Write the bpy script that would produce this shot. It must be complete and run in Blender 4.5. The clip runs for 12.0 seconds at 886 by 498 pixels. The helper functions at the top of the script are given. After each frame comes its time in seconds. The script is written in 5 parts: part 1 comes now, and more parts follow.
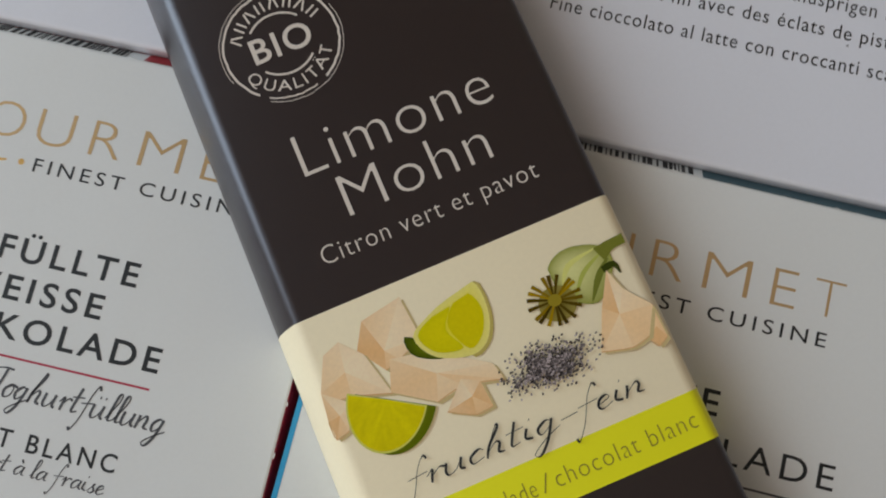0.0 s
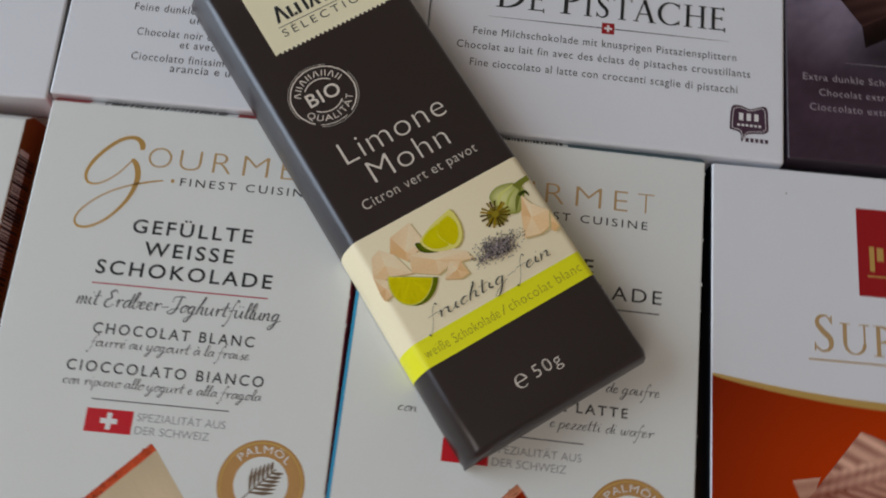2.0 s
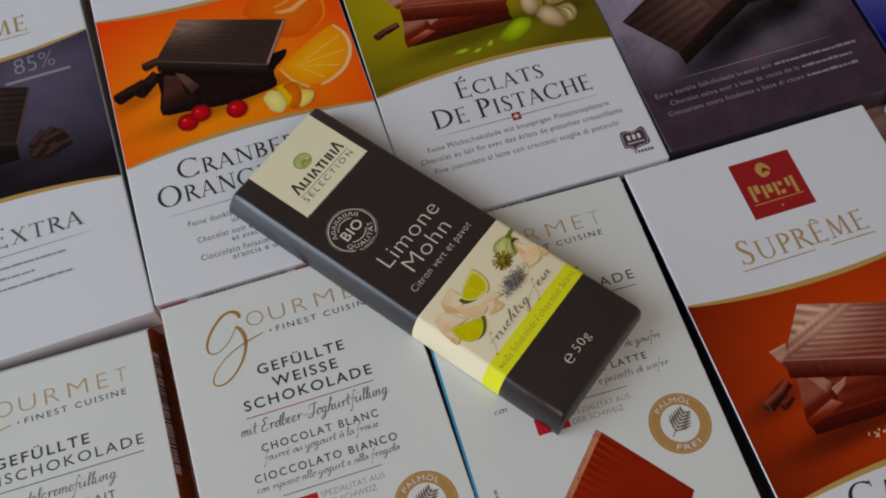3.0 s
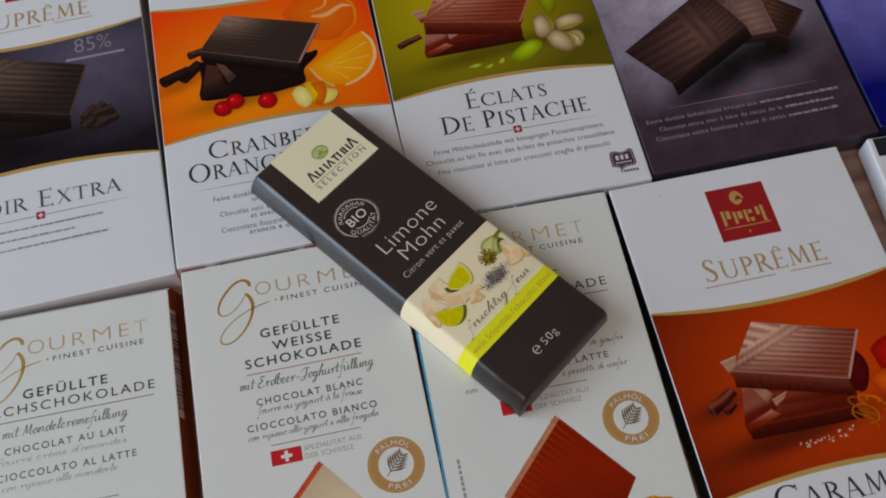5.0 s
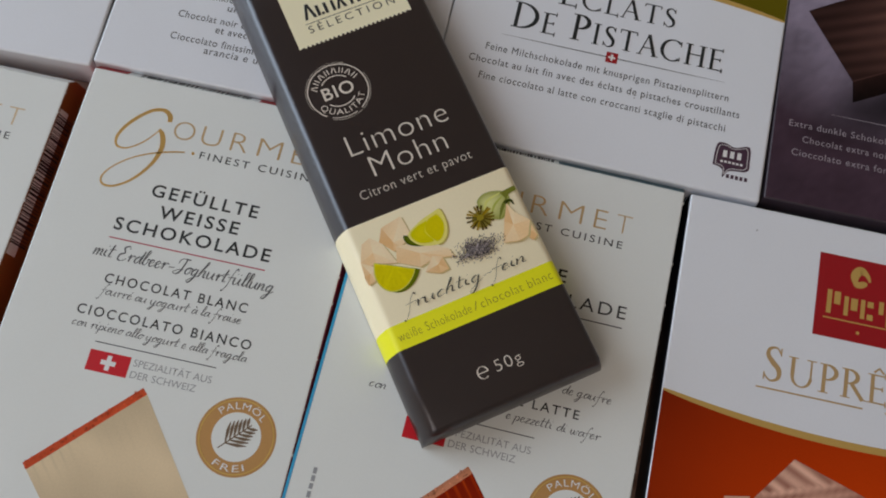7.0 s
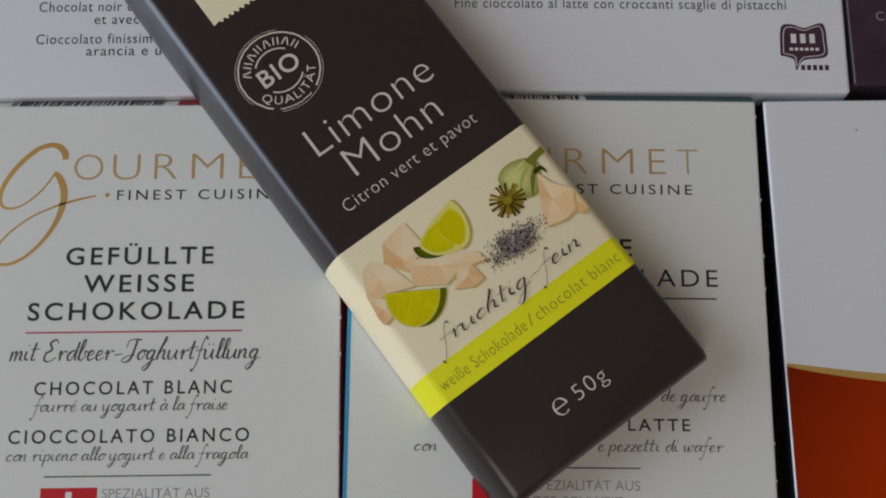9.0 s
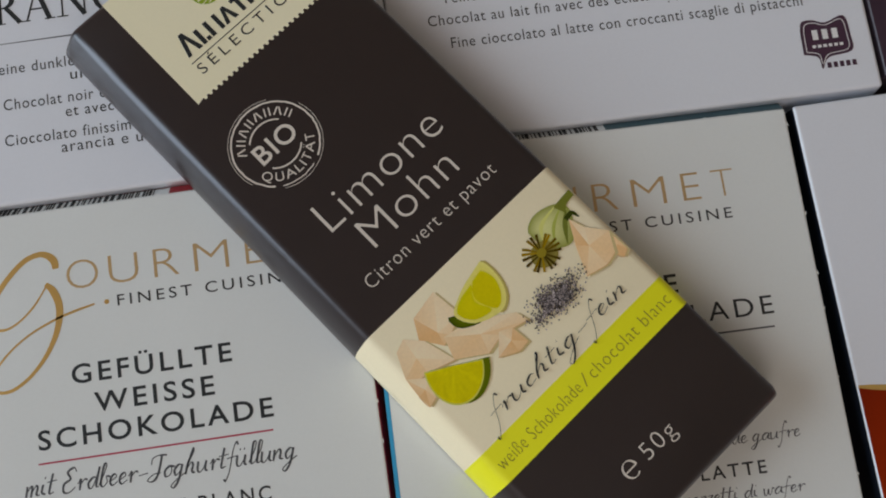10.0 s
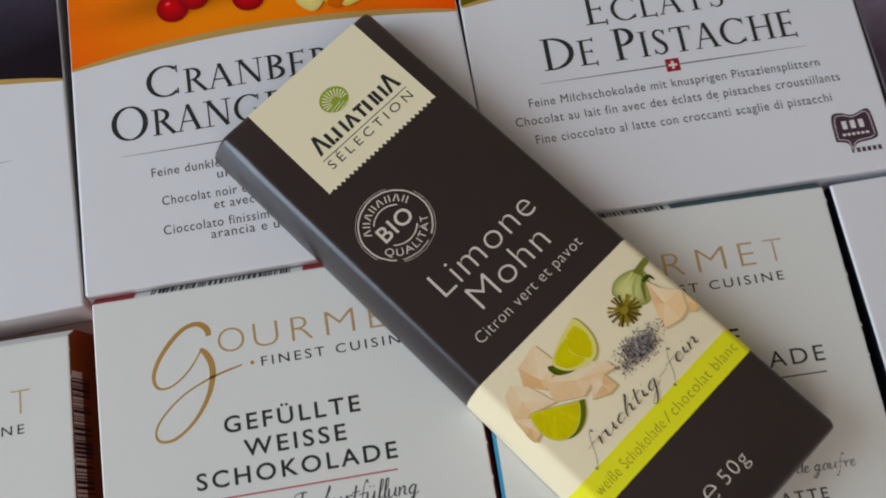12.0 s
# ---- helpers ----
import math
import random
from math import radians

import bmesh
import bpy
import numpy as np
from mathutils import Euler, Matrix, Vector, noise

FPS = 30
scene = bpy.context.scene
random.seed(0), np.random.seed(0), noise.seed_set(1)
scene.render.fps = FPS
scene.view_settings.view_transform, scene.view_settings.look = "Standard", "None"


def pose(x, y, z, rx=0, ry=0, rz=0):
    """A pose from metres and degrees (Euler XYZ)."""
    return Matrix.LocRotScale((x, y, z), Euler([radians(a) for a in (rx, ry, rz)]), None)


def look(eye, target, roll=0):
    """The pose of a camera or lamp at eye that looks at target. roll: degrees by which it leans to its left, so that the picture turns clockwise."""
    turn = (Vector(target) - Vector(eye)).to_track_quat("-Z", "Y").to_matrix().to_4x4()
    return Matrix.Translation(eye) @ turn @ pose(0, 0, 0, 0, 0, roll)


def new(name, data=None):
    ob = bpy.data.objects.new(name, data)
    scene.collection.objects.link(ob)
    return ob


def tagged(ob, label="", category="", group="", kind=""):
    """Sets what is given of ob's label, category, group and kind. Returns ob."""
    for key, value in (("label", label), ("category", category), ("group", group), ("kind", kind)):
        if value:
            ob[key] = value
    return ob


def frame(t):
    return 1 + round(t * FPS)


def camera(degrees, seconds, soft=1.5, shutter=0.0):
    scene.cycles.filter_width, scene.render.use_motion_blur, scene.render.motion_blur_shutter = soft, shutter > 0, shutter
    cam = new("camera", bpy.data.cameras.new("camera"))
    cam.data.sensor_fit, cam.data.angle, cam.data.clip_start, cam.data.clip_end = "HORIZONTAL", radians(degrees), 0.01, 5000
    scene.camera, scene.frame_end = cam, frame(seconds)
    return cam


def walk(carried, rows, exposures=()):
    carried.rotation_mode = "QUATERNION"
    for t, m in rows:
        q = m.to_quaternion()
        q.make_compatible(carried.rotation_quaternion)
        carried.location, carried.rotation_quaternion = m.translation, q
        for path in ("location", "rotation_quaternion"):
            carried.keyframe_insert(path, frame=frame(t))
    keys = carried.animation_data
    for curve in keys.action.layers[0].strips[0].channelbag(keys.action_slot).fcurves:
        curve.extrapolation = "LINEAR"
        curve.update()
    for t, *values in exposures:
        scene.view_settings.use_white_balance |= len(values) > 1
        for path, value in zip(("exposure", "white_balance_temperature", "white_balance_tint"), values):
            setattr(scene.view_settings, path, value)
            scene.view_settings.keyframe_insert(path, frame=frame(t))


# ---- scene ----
cam = camera(46.2, 12.0, soft=1.9, shutter=0.2)
TOP = 0.0105
PATH = [
    (0, -0.00120, -0.00914, 0.14041, 11.396, 1.579, 12.320),
    (0.5, 0.00880, -0.01491, 0.16207, 14.310, 1.654, 17.273),
    (1, 0.03000, -0.03038, 0.18214, 17.138, 0.456, 23.274),
    (1.5, 0.03081, -0.04773, 0.20070, 18.099, -0.098, 22.967),
    (2, -0.00643, -0.07376, 0.23195, 18.936, -1.555, 4.471),
    (2.5, -0.03642, -0.10156, 0.25794, 24.020, 0.184, -11.617),
    (2.7, -0.04673, -0.11125, 0.27977, 25.879, 0.476, -15.555),
    (4.3, -0.06024, -0.16861, 0.34713, 28.635, 3.786, -21.358),
    (4.5, -0.05847, -0.16746, 0.34604, 28.654, 2.991, -19.451),
    (5, -0.04079, -0.15101, 0.33958, 27.625, 1.173, -12.541),
    (5.5, -0.01700, -0.13167, 0.32825, 25.181, 0.352, -3.954),
    (6, 0.00025, -0.11160, 0.30848, 23.368, -0.650, 4.709),
    (6.5, 0.00619, -0.09497, 0.28188, 21.671, -0.764, 9.915),
    (7, 0.00855, -0.07852, 0.25148, 18.589, -1.318, 11.666),
    (7.2, 0.00853, -0.07349, 0.24003, 17.996, -1.380, 11.641),
    (8.8, -0.00633, -0.03991, 0.19508, 12.150, -0.520, 0.649),
    (9, -0.00996, -0.03663, 0.19639, 12.084, -0.505, -1.427),
    (9.5, -0.01415, -0.03119, 0.19288, 12.668, 0.044, -5.804),
    (10, -0.01849, -0.01968, 0.18445, 11.622, -0.356, -9.145),
    (10.5, -0.02416, -0.01666, 0.18047, 11.185, -0.223, -8.911),
    (11, -0.03487, -0.01689, 0.18428, 13.966, 0.359, -8.476),
    (11.5, -0.03808, -0.01359, 0.19127, 15.529, 1.367, -9.042),
    (12, -0.03675, -0.03558, 0.21368, 18.368, 1.155, -10.118),
]
walk(cam, [(t, pose(x, y, z + TOP, rx, ry, rz)) for t, x, y, z, rx, ry, rz in PATH],
     exposures=[(0.0, -0.60), (0.5, -0.49), (1.5, -0.58), (2.5, -0.76), (4.5, -0.66), (5.5, -0.69), (7.0, -0.64), (9.0, -0.85), (10.5, -0.66), (12.0, -0.54)])

# ---- light ----
MM = 0.001
world = bpy.data.worlds.new("sky")
world.use_nodes = True
scene.world = world
wn = world.node_tree.nodes
sky = wn.new("ShaderNodeTexSky")
sky.sky_type, sky.sun_disc = "NISHITA", False
sky.sun_elevation, sky.sun_rotation = radians(30), radians(90)
wn["Background"].inputs["Strength"].default_value = 0.12
world.node_tree.links.new(sky.outputs[0], wn["Background"].inputs["Color"])

window_light = bpy.data.lights.new("window_daylight", "AREA")
window_light.shape, window_light.size, window_light.size_y = "RECTANGLE", 1.13, 1.07
window_light.energy, window_light.color = 25.0, (0.785, 0.895, 1.0)
lamp = new("window_daylight", window_light)
lamp.matrix_world = look((-1.3, 0.14, 0.645), (0.06, 0.0, 0.25))
# added fill lamp from the south, warm in place of the room's bounced light
second_light = bpy.data.lights.new("warm_fill_light", "AREA")
second_light.shape, second_light.size, second_light.size_y = "RECTANGLE", 1.3, 1.5
second_light.energy, second_light.color = 19, (1.0, 0.85, 0.75)
lamp = new("warm_fill_light", second_light)
lamp.matrix_world = look((-0.35, -1.65, 1.6), (0.0, 0.1, 0.0))

# ---- materials ----


def material(name, colour, rough=0.5, metal=0.0, vary=0.04, scale=400.0, bump=0.0, coat=0.0, bump_scale=None, gloss=0.5, depth=0.0002):
    """A surface with fine and coarse variation of tone and a fine relief."""
    m = bpy.data.materials.new(name)
    m.use_nodes = True
    nodes, links = m.node_tree.nodes, m.node_tree.links
    bsdf = nodes["Principled BSDF"]
    bsdf.inputs["Roughness"].default_value = rough
    bsdf.inputs["Metallic"].default_value = metal
    bsdf.inputs["Specular IOR Level"].default_value = gloss
    bsdf.inputs["Coat Weight"].default_value = coat
    bsdf.inputs["Coat Roughness"].default_value = 0.25
    where = nodes.new("ShaderNodeTexCoord")
    fine, coarse = nodes.new("ShaderNodeTexNoise"), nodes.new("ShaderNodeTexNoise")
    fine.inputs["Scale"].default_value, coarse.inputs["Scale"].default_value = scale * 4, scale * 0.08
    fine.inputs["Detail"].default_value = 3
    both = nodes.new("ShaderNodeMath")
    both.operation = "ADD"
    links.new(where.outputs["Object"], fine.inputs["Vector"])
    links.new(where.outputs["Object"], coarse.inputs["Vector"])
    links.new(fine.outputs["Fac"], both.inputs[0])
    links.new(coarse.outputs["Fac"], both.inputs[1])
    span = nodes.new("ShaderNodeMapRange")
    span.inputs["From Min"].default_value, span.inputs["From Max"].default_value = 0.5, 1.5
    span.inputs["To Min"].default_value, span.inputs["To Max"].default_value = 1 - vary, 1 + vary
    links.new(both.outputs[0], span.inputs["Value"])
    tone = nodes.new("ShaderNodeMix")
    tone.data_type, tone.blend_type = "RGBA", "MULTIPLY"
    tone.inputs["Factor"].default_value = 1.0
    if colour == "ink":
        source = nodes.new("ShaderNodeAttribute")
        source.attribute_name = "ink"
        rich = nodes.new("ShaderNodeHueSaturation")
        rich.inputs["Saturation"].default_value = 1.15
        links.new(source.outputs["Color"], rich.inputs["Color"])
        links.new(rich.outputs["Color"], tone.inputs["A"])
    else:
        tone.inputs["A"].default_value = (*colour, 1)
    links.new(span.outputs["Result"], tone.inputs["B"])
    links.new(tone.outputs["Result"], bsdf.inputs["Base Color"])
    if bump:
        relief = nodes.new("ShaderNodeBump")
        relief.inputs["Strength"].default_value = bump
        relief.inputs["Distance"].default_value = depth
        grain = fine
        if bump_scale:
            grain = nodes.new("ShaderNodeTexNoise")
            grain.inputs["Scale"].default_value = bump_scale
            links.new(where.outputs["Object"], grain.inputs["Vector"])
        links.new(grain.outputs["Fac"], relief.inputs["Height"])
        links.new(relief.outputs["Normal"], bsdf.inputs["Normal"])
    return m


def lin(r, g, b):
    """Linear colour from 0-255 values."""
    return tuple((c / 255 / 12.92) if c < 10 else ((c / 255 + 0.055) / 1.055) ** 2.4 for c in (r, g, b))


WHITE_CARD = material("white_carton", (0.79, 0.82, 0.88), 0.27, gloss=0.65, vary=0.02, bump=0.5, bump_scale=55, depth=0.0006)
CREAM_CARD = material("warm_white_carton", (0.775, 0.805, 0.79), 0.30, gloss=0.6, vary=0.02, bump=0.5, bump_scale=55, depth=0.0006)
DARK_PAPER = material("dark_brown_paper", (0.0215, 0.0128, 0.0116), 0.31, gloss=0.95, vary=0.05, bump=0.05, bump_scale=700)
# cool tint on the reflections stands in for bluer window light
DARK_PAPER.node_tree.nodes["Principled BSDF"].inputs["Specular Tint"].default_value = (0.88, 0.92, 1.0, 1)
CREAM_PAPER = material("cream_paper", (0.93, 0.87, 0.61), 0.45, vary=0.02)
CREAM_BAND = material("warm_cream_paper", (0.97, 0.87, 0.60), 0.42, vary=0.03)
YELLOW_INK = material("lime_yellow_ink", (0.92, 0.91, 0.010), 0.45, vary=0.02)
BLACK_INK = material("black_ink", (0.014, 0.018, 0.02), 0.5)
GREY_INK = material("grey_ink", (0.075, 0.08, 0.088), 0.55)
SOFT_INK = material("pale_grey_ink", (0.30, 0.31, 0.33), 0.55)
BROWN_INK = material("olive_brown_ink", (0.30, 0.27, 0.03), 0.5)
BEIGE_INK = material("beige_ink", (0.72, 0.66, 0.58), 0.5)
RED_INK = material("red_ink", (0.58, 0.006, 0.016), 0.45)
MARK_RED = material("deep_red_foil", (0.35, 0.006, 0.012), 0.35)
WINE_INK = material("wine_red_line", (0.45, 0.03, 0.07), 0.5)
MAROON_CARD = material("maroon_carton", (0.36, 0.012, 0.022), 0.4)
BLUE_CARD = material("blue_carton", (0.04, 0.34, 0.60), 0.4)
TEAL_CARD = material("dull_teal_carton", (0.055, 0.12, 0.145), 0.45)
# blue carton's right side, its shade in the gap mixed into the colour
SHADED_TEAL_CARD = material("shaded_teal_carton", (0.012, 0.05, 0.055), 0.4)
BAND_INK = material("near_black_ink", (0.008, 0.012, 0.02), 0.4)
BROWN_CARD = material("caramel_brown_carton", (0.23, 0.075, 0.015), 0.4)
PLUM_CARD = material("dark_plum_carton", (0.045, 0.032, 0.045), 0.36, vary=0.06)
NAVY_CARD = material("navy_carton", (0.012, 0.018, 0.11), 0.36, vary=0.06)
GOLD = material("gold_foil", (0.84, 0.53, 0.17), 0.36, metal=0.8, vary=0.05)
PALE_GOLD = material("pale_gold_foil", (0.66, 0.46, 0.23), 0.38, metal=0.45, vary=0.05)
BRONZE_INK = material("bronze_ink", (0.50, 0.27, 0.09), 0.45, vary=0.06)
DARK_BRONZE_INK = material("dark_bronze_ink", (0.17, 0.115, 0.07), 0.45)
GOLD_INK = material("gold_ink", (0.65, 0.42, 0.12), 0.4, metal=0.3)
GREEN_INK = material("green_ink", (0.28, 0.40, 0.01), 0.5)
WHITE_INK = material("white_ink", (0.78, 0.78, 0.78), 0.5)
LILAC_INK = material("pale_lilac_ink", (0.32, 0.28, 0.32), 0.5)
PLUM_INK = material("plum_ink", (0.06, 0.025, 0.05), 0.45)
PICTURE = material("printed_picture", "ink", 0.45, vary=0.08, scale=500, gloss=0.14)

# ---- mesh helpers ----


def part(name, bm, mat, parent, label=""):
    me = bpy.data.meshes.new(name)
    bm.to_mesh(me)
    bm.free()
    for mt in mat if isinstance(mat, (list, tuple)) else (mat,):
        me.materials.append(mt)
    ob = new(name, me)
    ob.parent = parent
    if label:
        tagged(ob, label)
    return ob


def thing(name, m, label, category, group=""):
    ob = new(name)
    ob.empty_display_size = 0.01
    ob.matrix_world = m
    return tagged(ob, label, category, group)


def tint(face, layer, colours):
    for loop, c in zip(face.loops, colours):
        loop[layer] = (*c, 1)


def shade(c, k):
    return tuple(min(1.0, v * k) for v in c)


def mix(a, b, f):
    return tuple(u + (v - u) * f for u, v in zip(a, b))


class Art:
    """A flat print in millimetres on a panel at height z; each piece lies a hair above the one before."""

    def __init__(self, z, step=0.012, origin=(0.0, 0.0), edge=1000.0):
        self.bm = bmesh.new()
        self.ink = self.bm.loops.layers.float_color.new("ink")
        self.z, self.step, self.origin, self.edge = z, step, origin, edge

    def rise(self):
        self.z += self.step
        return self

    def vert(self, x, y, dz=0.0):
        return self.bm.verts.new((min(x + self.origin[0], self.edge) * MM, (y + self.origin[1]) * MM, (self.z + dz) * MM))

    def poly(self, points, colours=((0.5, 0.5, 0.5),)):
        """A filled outline, anticlockwise; one colour, or one a corner."""
        colours = list(colours) * (len(points) if len(colours) == 1 else 1)
        face = self.bm.faces.new([self.vert(*p) for p in points])
        tint(face, self.ink, colours)
        face.normal_update()
        if face.normal.z < 0:
            face.normal_flip()
        return self.rise()

    def rect(self, x0, y0, x1, y1, colour=(0.5, 0.5, 0.5)):
        return self.poly([(x0, y0), (x1, y0), (x1, y1), (x0, y1)], [colour])

    def oval(self, x, y, a, b, turn=0, colour=(0.5, 0.5, 0.5), edge=None, start=0, sweep=360, n=36, centre=(0, 0)):
        """A filled oval or sector that shades from colour at its centre to edge at its rim."""
        c, s = math.cos(radians(turn)), math.sin(radians(turn))
        cx, cy = x + centre[0], y + centre[1]
        rim = []
        for k in range(n + 1):
            w = radians(start + sweep * k / n)
            u, v = a * math.cos(w), b * math.sin(w)
            rim.append((x + c * u - s * v, y + s * u + c * v))
        for p, q in zip(rim, rim[1:]):
            face = self.bm.faces.new([self.vert(cx, cy), self.vert(*p), self.vert(*q)])
            tint(face, self.ink, (colour, edge or colour, edge or colour))
        return self.rise()

    def fan(self, points, heart, tones):
        """Facets that meet at a heart point, one tone a facet."""
        mid, rim = self.vert(*heart), [self.vert(*p) for p in points]
        for k, tone in enumerate(tones):
            face = self.bm.faces.new([mid, rim[k], rim[(k + 1) % len(rim)]])
            before, after = mix(tone, tones[k - 1], 0.35), mix(tone, tones[(k + 1) % len(tones)], 0.35)
            tint(face, self.ink, (tuple(min(1.0, c * 1.04) for c in tone), before, after))
        return self.rise()

    def blob(self, points, inner, outer, heart=None, n=4, rings=4):
        """A soft closed outline that shades from its heart to its rim."""
        if sum(p[0] * q[1] - q[0] * p[1] for p, q in zip(points, points[1:] + points[:1])) < 0:
            points = points[::-1]
        wide = [points[-1], *points, points[0], points[1]]
        rim = smooth(wide, n)[n:-2 * n] if n > 1 else points
        heart = heart or (sum(p[0] for p in points) / len(points), sum(p[1] for p in points) / len(points))
        mid, last, m = self.vert(*heart), None, len(rim)
        for r in range(1, rings + 1):
            f = r / rings
            ring, tone, past = [self.vert(heart[0] + (x - heart[0]) * f, heart[1] + (y - heart[1]) * f) for x, y in rim], mix(inner, outer, f**1.6), mix(inner, outer, (f - 1 / rings) ** 1.6)
            for k in range(m):
                if last:
                    tint(self.bm.faces.new([last[k], ring[k], ring[(k + 1) % m], last[(k + 1) % m]]), self.ink, (past, tone, tone, past))
                else:
                    tint(self.bm.faces.new([mid, ring[k], ring[(k + 1) % m]]), self.ink, (inner, tone, tone))
            last = ring
        return self.rise()

    def ribbon(self, points, widths, colour=(0.5, 0.5, 0.5), closed=False):
        """A line of that width, or of a width a point."""
        if not isinstance(widths, (list, tuple)):
            widths = [widths] * len(points)
        sides = []
        n = len(points)
        for k, (p, w) in enumerate(zip(points, widths)):
            a = points[(k - 1) % n] if closed or k else p
            b = points[(k + 1) % n] if closed or k < n - 1 else p
            d = Vector((b[0] - a[0], b[1] - a[1]))
            d = d.normalized() if d.length > 1e-9 else Vector((1, 0))
            sides.append((self.vert(p[0] - d.y * w / 2, p[1] + d.x * w / 2), self.vert(p[0] + d.y * w / 2, p[1] - d.x * w / 2)))
        for (a, b), (c, d) in zip(sides, sides[1:] + sides[:1] if closed else sides[1:]):
            face = self.bm.faces.new([a, b, d, c])
            tint(face, self.ink, [colour] * 4)
        return self.rise()

    def field(self, lower, upper, left, right, colour, nu=30, nv=22):
        """A picture's ground between two curves, coloured by place."""
        rows = []
        for j in range(nv + 1):
            row = []
            for i in range(nu + 1):
                u = left + (right - left) * i / nu
                v = lower(u) + (upper(u) - lower(u)) * j / nv
                row.append((self.vert(u, v), colour(u, v)))
            rows.append(row)
        for r, s in zip(rows, rows[1:]):
            for (a, ca), (b, cb), (c, cc), (d, cd) in zip(r, r[1:], s[1:], s):
                tint(self.bm.faces.new([a, b, c, d]), self.ink, (ca, cb, cc, cd))
        return self.rise()

    def quilt(self, a, b, c, d, tone, nu=28, nv=40):
        """A four-cornered face a-b-c-d whose colour follows tone(u, v), u from a to b and v from a to d."""
        A, B, C, D = (Vector(p) for p in (a, b, c, d))
        rows = []
        for j in range(nv + 1):
            p, q = A.lerp(D, j / nv), B.lerp(C, j / nv)
            rows.append([(self.vert(*p.lerp(q, i / nu)), tone(i / nu, j / nv)) for i in range(nu + 1)])
        for r, s in zip(rows, rows[1:]):
            for (p, cp), (q, cq), (m, cm), (n, cn) in zip(r, r[1:], s[1:], s):
                face = self.bm.faces.new([p, q, m, n])
                tint(face, self.ink, (cp, cq, cm, cn))
                face.normal_update()
                if face.normal.z < 0:
                    face.normal_flip()
        return self.rise()

    def put(self, name, mat, parent, label=""):
        return part(name, self.bm, mat, parent, label)


def lay(art, name, parent, label=""):
    """Puts down a finished piece of a picture and starts the next one above it."""
    art.put(name, PICTURE, parent, label)
    return Art(art.z, art.step, art.origin, art.edge)


def smooth(points, n=8):
    """A soft line through the points."""
    out = []
    p = [points[0], *points, points[-1]]
    for a, b, c, d in zip(p, p[1:], p[2:], p[3:]):
        for k in range(n):
            t = k / n
            out.append(tuple(0.5 * (2 * b[i] + (c[i] - a[i]) * t + (2 * a[i] - 5 * b[i] + 4 * c[i] - d[i]) * t * t + (3 * b[i] - a[i] - 3 * c[i] + d[i]) * t**3) for i in range(len(b))))
    out.append(tuple(points[-1]))
    return out


def line(points, n=8):
    """Points with a width as third number, smoothed: places and widths."""
    got = smooth(points, n)
    return [p[:2] for p in got], [max(p[2], 0.02) for p in got]


def glyphs(body, weight=0.0, spacing=1.0, shear=0.0):
    """The outline of a word in the built-in font at size 1, as a mesh."""
    cu = bpy.data.curves.new("word", "FONT")
    cu.body, cu.offset, cu.space_character, cu.shear = body, weight, spacing, shear
    cu.resolution_u = 4
    ob = bpy.data.objects.new("word", cu)
    me = bpy.data.meshes.new_from_object(ob)
    bpy.data.objects.remove(ob)
    bpy.data.curves.remove(cu)
    return me


CAP = max(v.co.y for v in glyphs("H").vertices)


def write(name, body, x0, x1, base, cap, z, mat, parent, weight=0.0, spacing=1.0, shear=0.0, turn=0.0, label=""):
    """Words from x0 to x1 on a base line, with capitals of that height, in millimetres."""
    me = glyphs(body, weight, spacing, shear)
    bm = bmesh.new()
    bm.from_mesh(me)
    bpy.data.meshes.remove(me)
    low, high = min(v.co.x for v in bm.verts), max(v.co.x for v in bm.verts)
    k, c, s = (x1 - x0) / (high - low), math.cos(radians(turn)), math.sin(radians(turn))
    for v in bm.verts:
        x, y = (v.co.x - low) * k, v.co.y * cap / CAP
        v.co = Vector(((x0 + c * x - s * y) * MM, (base + s * x + c * y) * MM, z * MM))
    return part(name, bm, mat, parent, label)


def write_round(name, body, x, y, radius, cap, z, mat, parent, middle=90, sweep=120, inward=False, squash=1.0, turn=0.0, weight=0.0):
    """Words along an arc, about the angle middle, across sweep degrees."""
    me = glyphs(body, weight, 1.15)
    bm = bmesh.new()
    bm.from_mesh(me)
    bpy.data.meshes.remove(me)
    low, high = min(v.co.x for v in bm.verts), max(v.co.x for v in bm.verts)
    for v in bm.verts:
        f = (v.co.x - low) / (high - low) - 0.5
        w = radians(middle + (f if inward else -f) * sweep)
        r = radius + (-1 if inward else 1) * v.co.y * cap / CAP
        px, py = r * math.cos(w), r * math.sin(w) * squash
        ct, st = math.cos(radians(turn)), math.sin(radians(turn))
        v.co = Vector(((x + ct * px - st * py) * MM, (y + st * px + ct * py) * MM, z * MM))
    return part(name, bm, mat, parent)


# Roman capitals: strokes as (points, width), on a height of 1.
def arc(x, y, a, b, start, end, thick=0.15, thin=0.045, n=14):
    pts, ws = [], []
    for k in range(n + 1):
        w = radians(start + (end - start) * k / n)
        pts.append((x + a * math.cos(w), y + b * math.sin(w)))
        ws.append(thin + (thick - thin) * abs(math.cos(w)) ** 1.3)
    return pts, ws


def stem(x, y0=0.0, y1=1.0, w=0.13, feet=(True, True)):
    out = [([(x, y0), (x, y1)], w)]
    for y, on in ((y0 + 0.018, feet[0]), (y1 - 0.018, feet[1])):
        if on:
            out.append(([(x - 0.16, y), (x + 0.16, y)], 0.036))
    return out


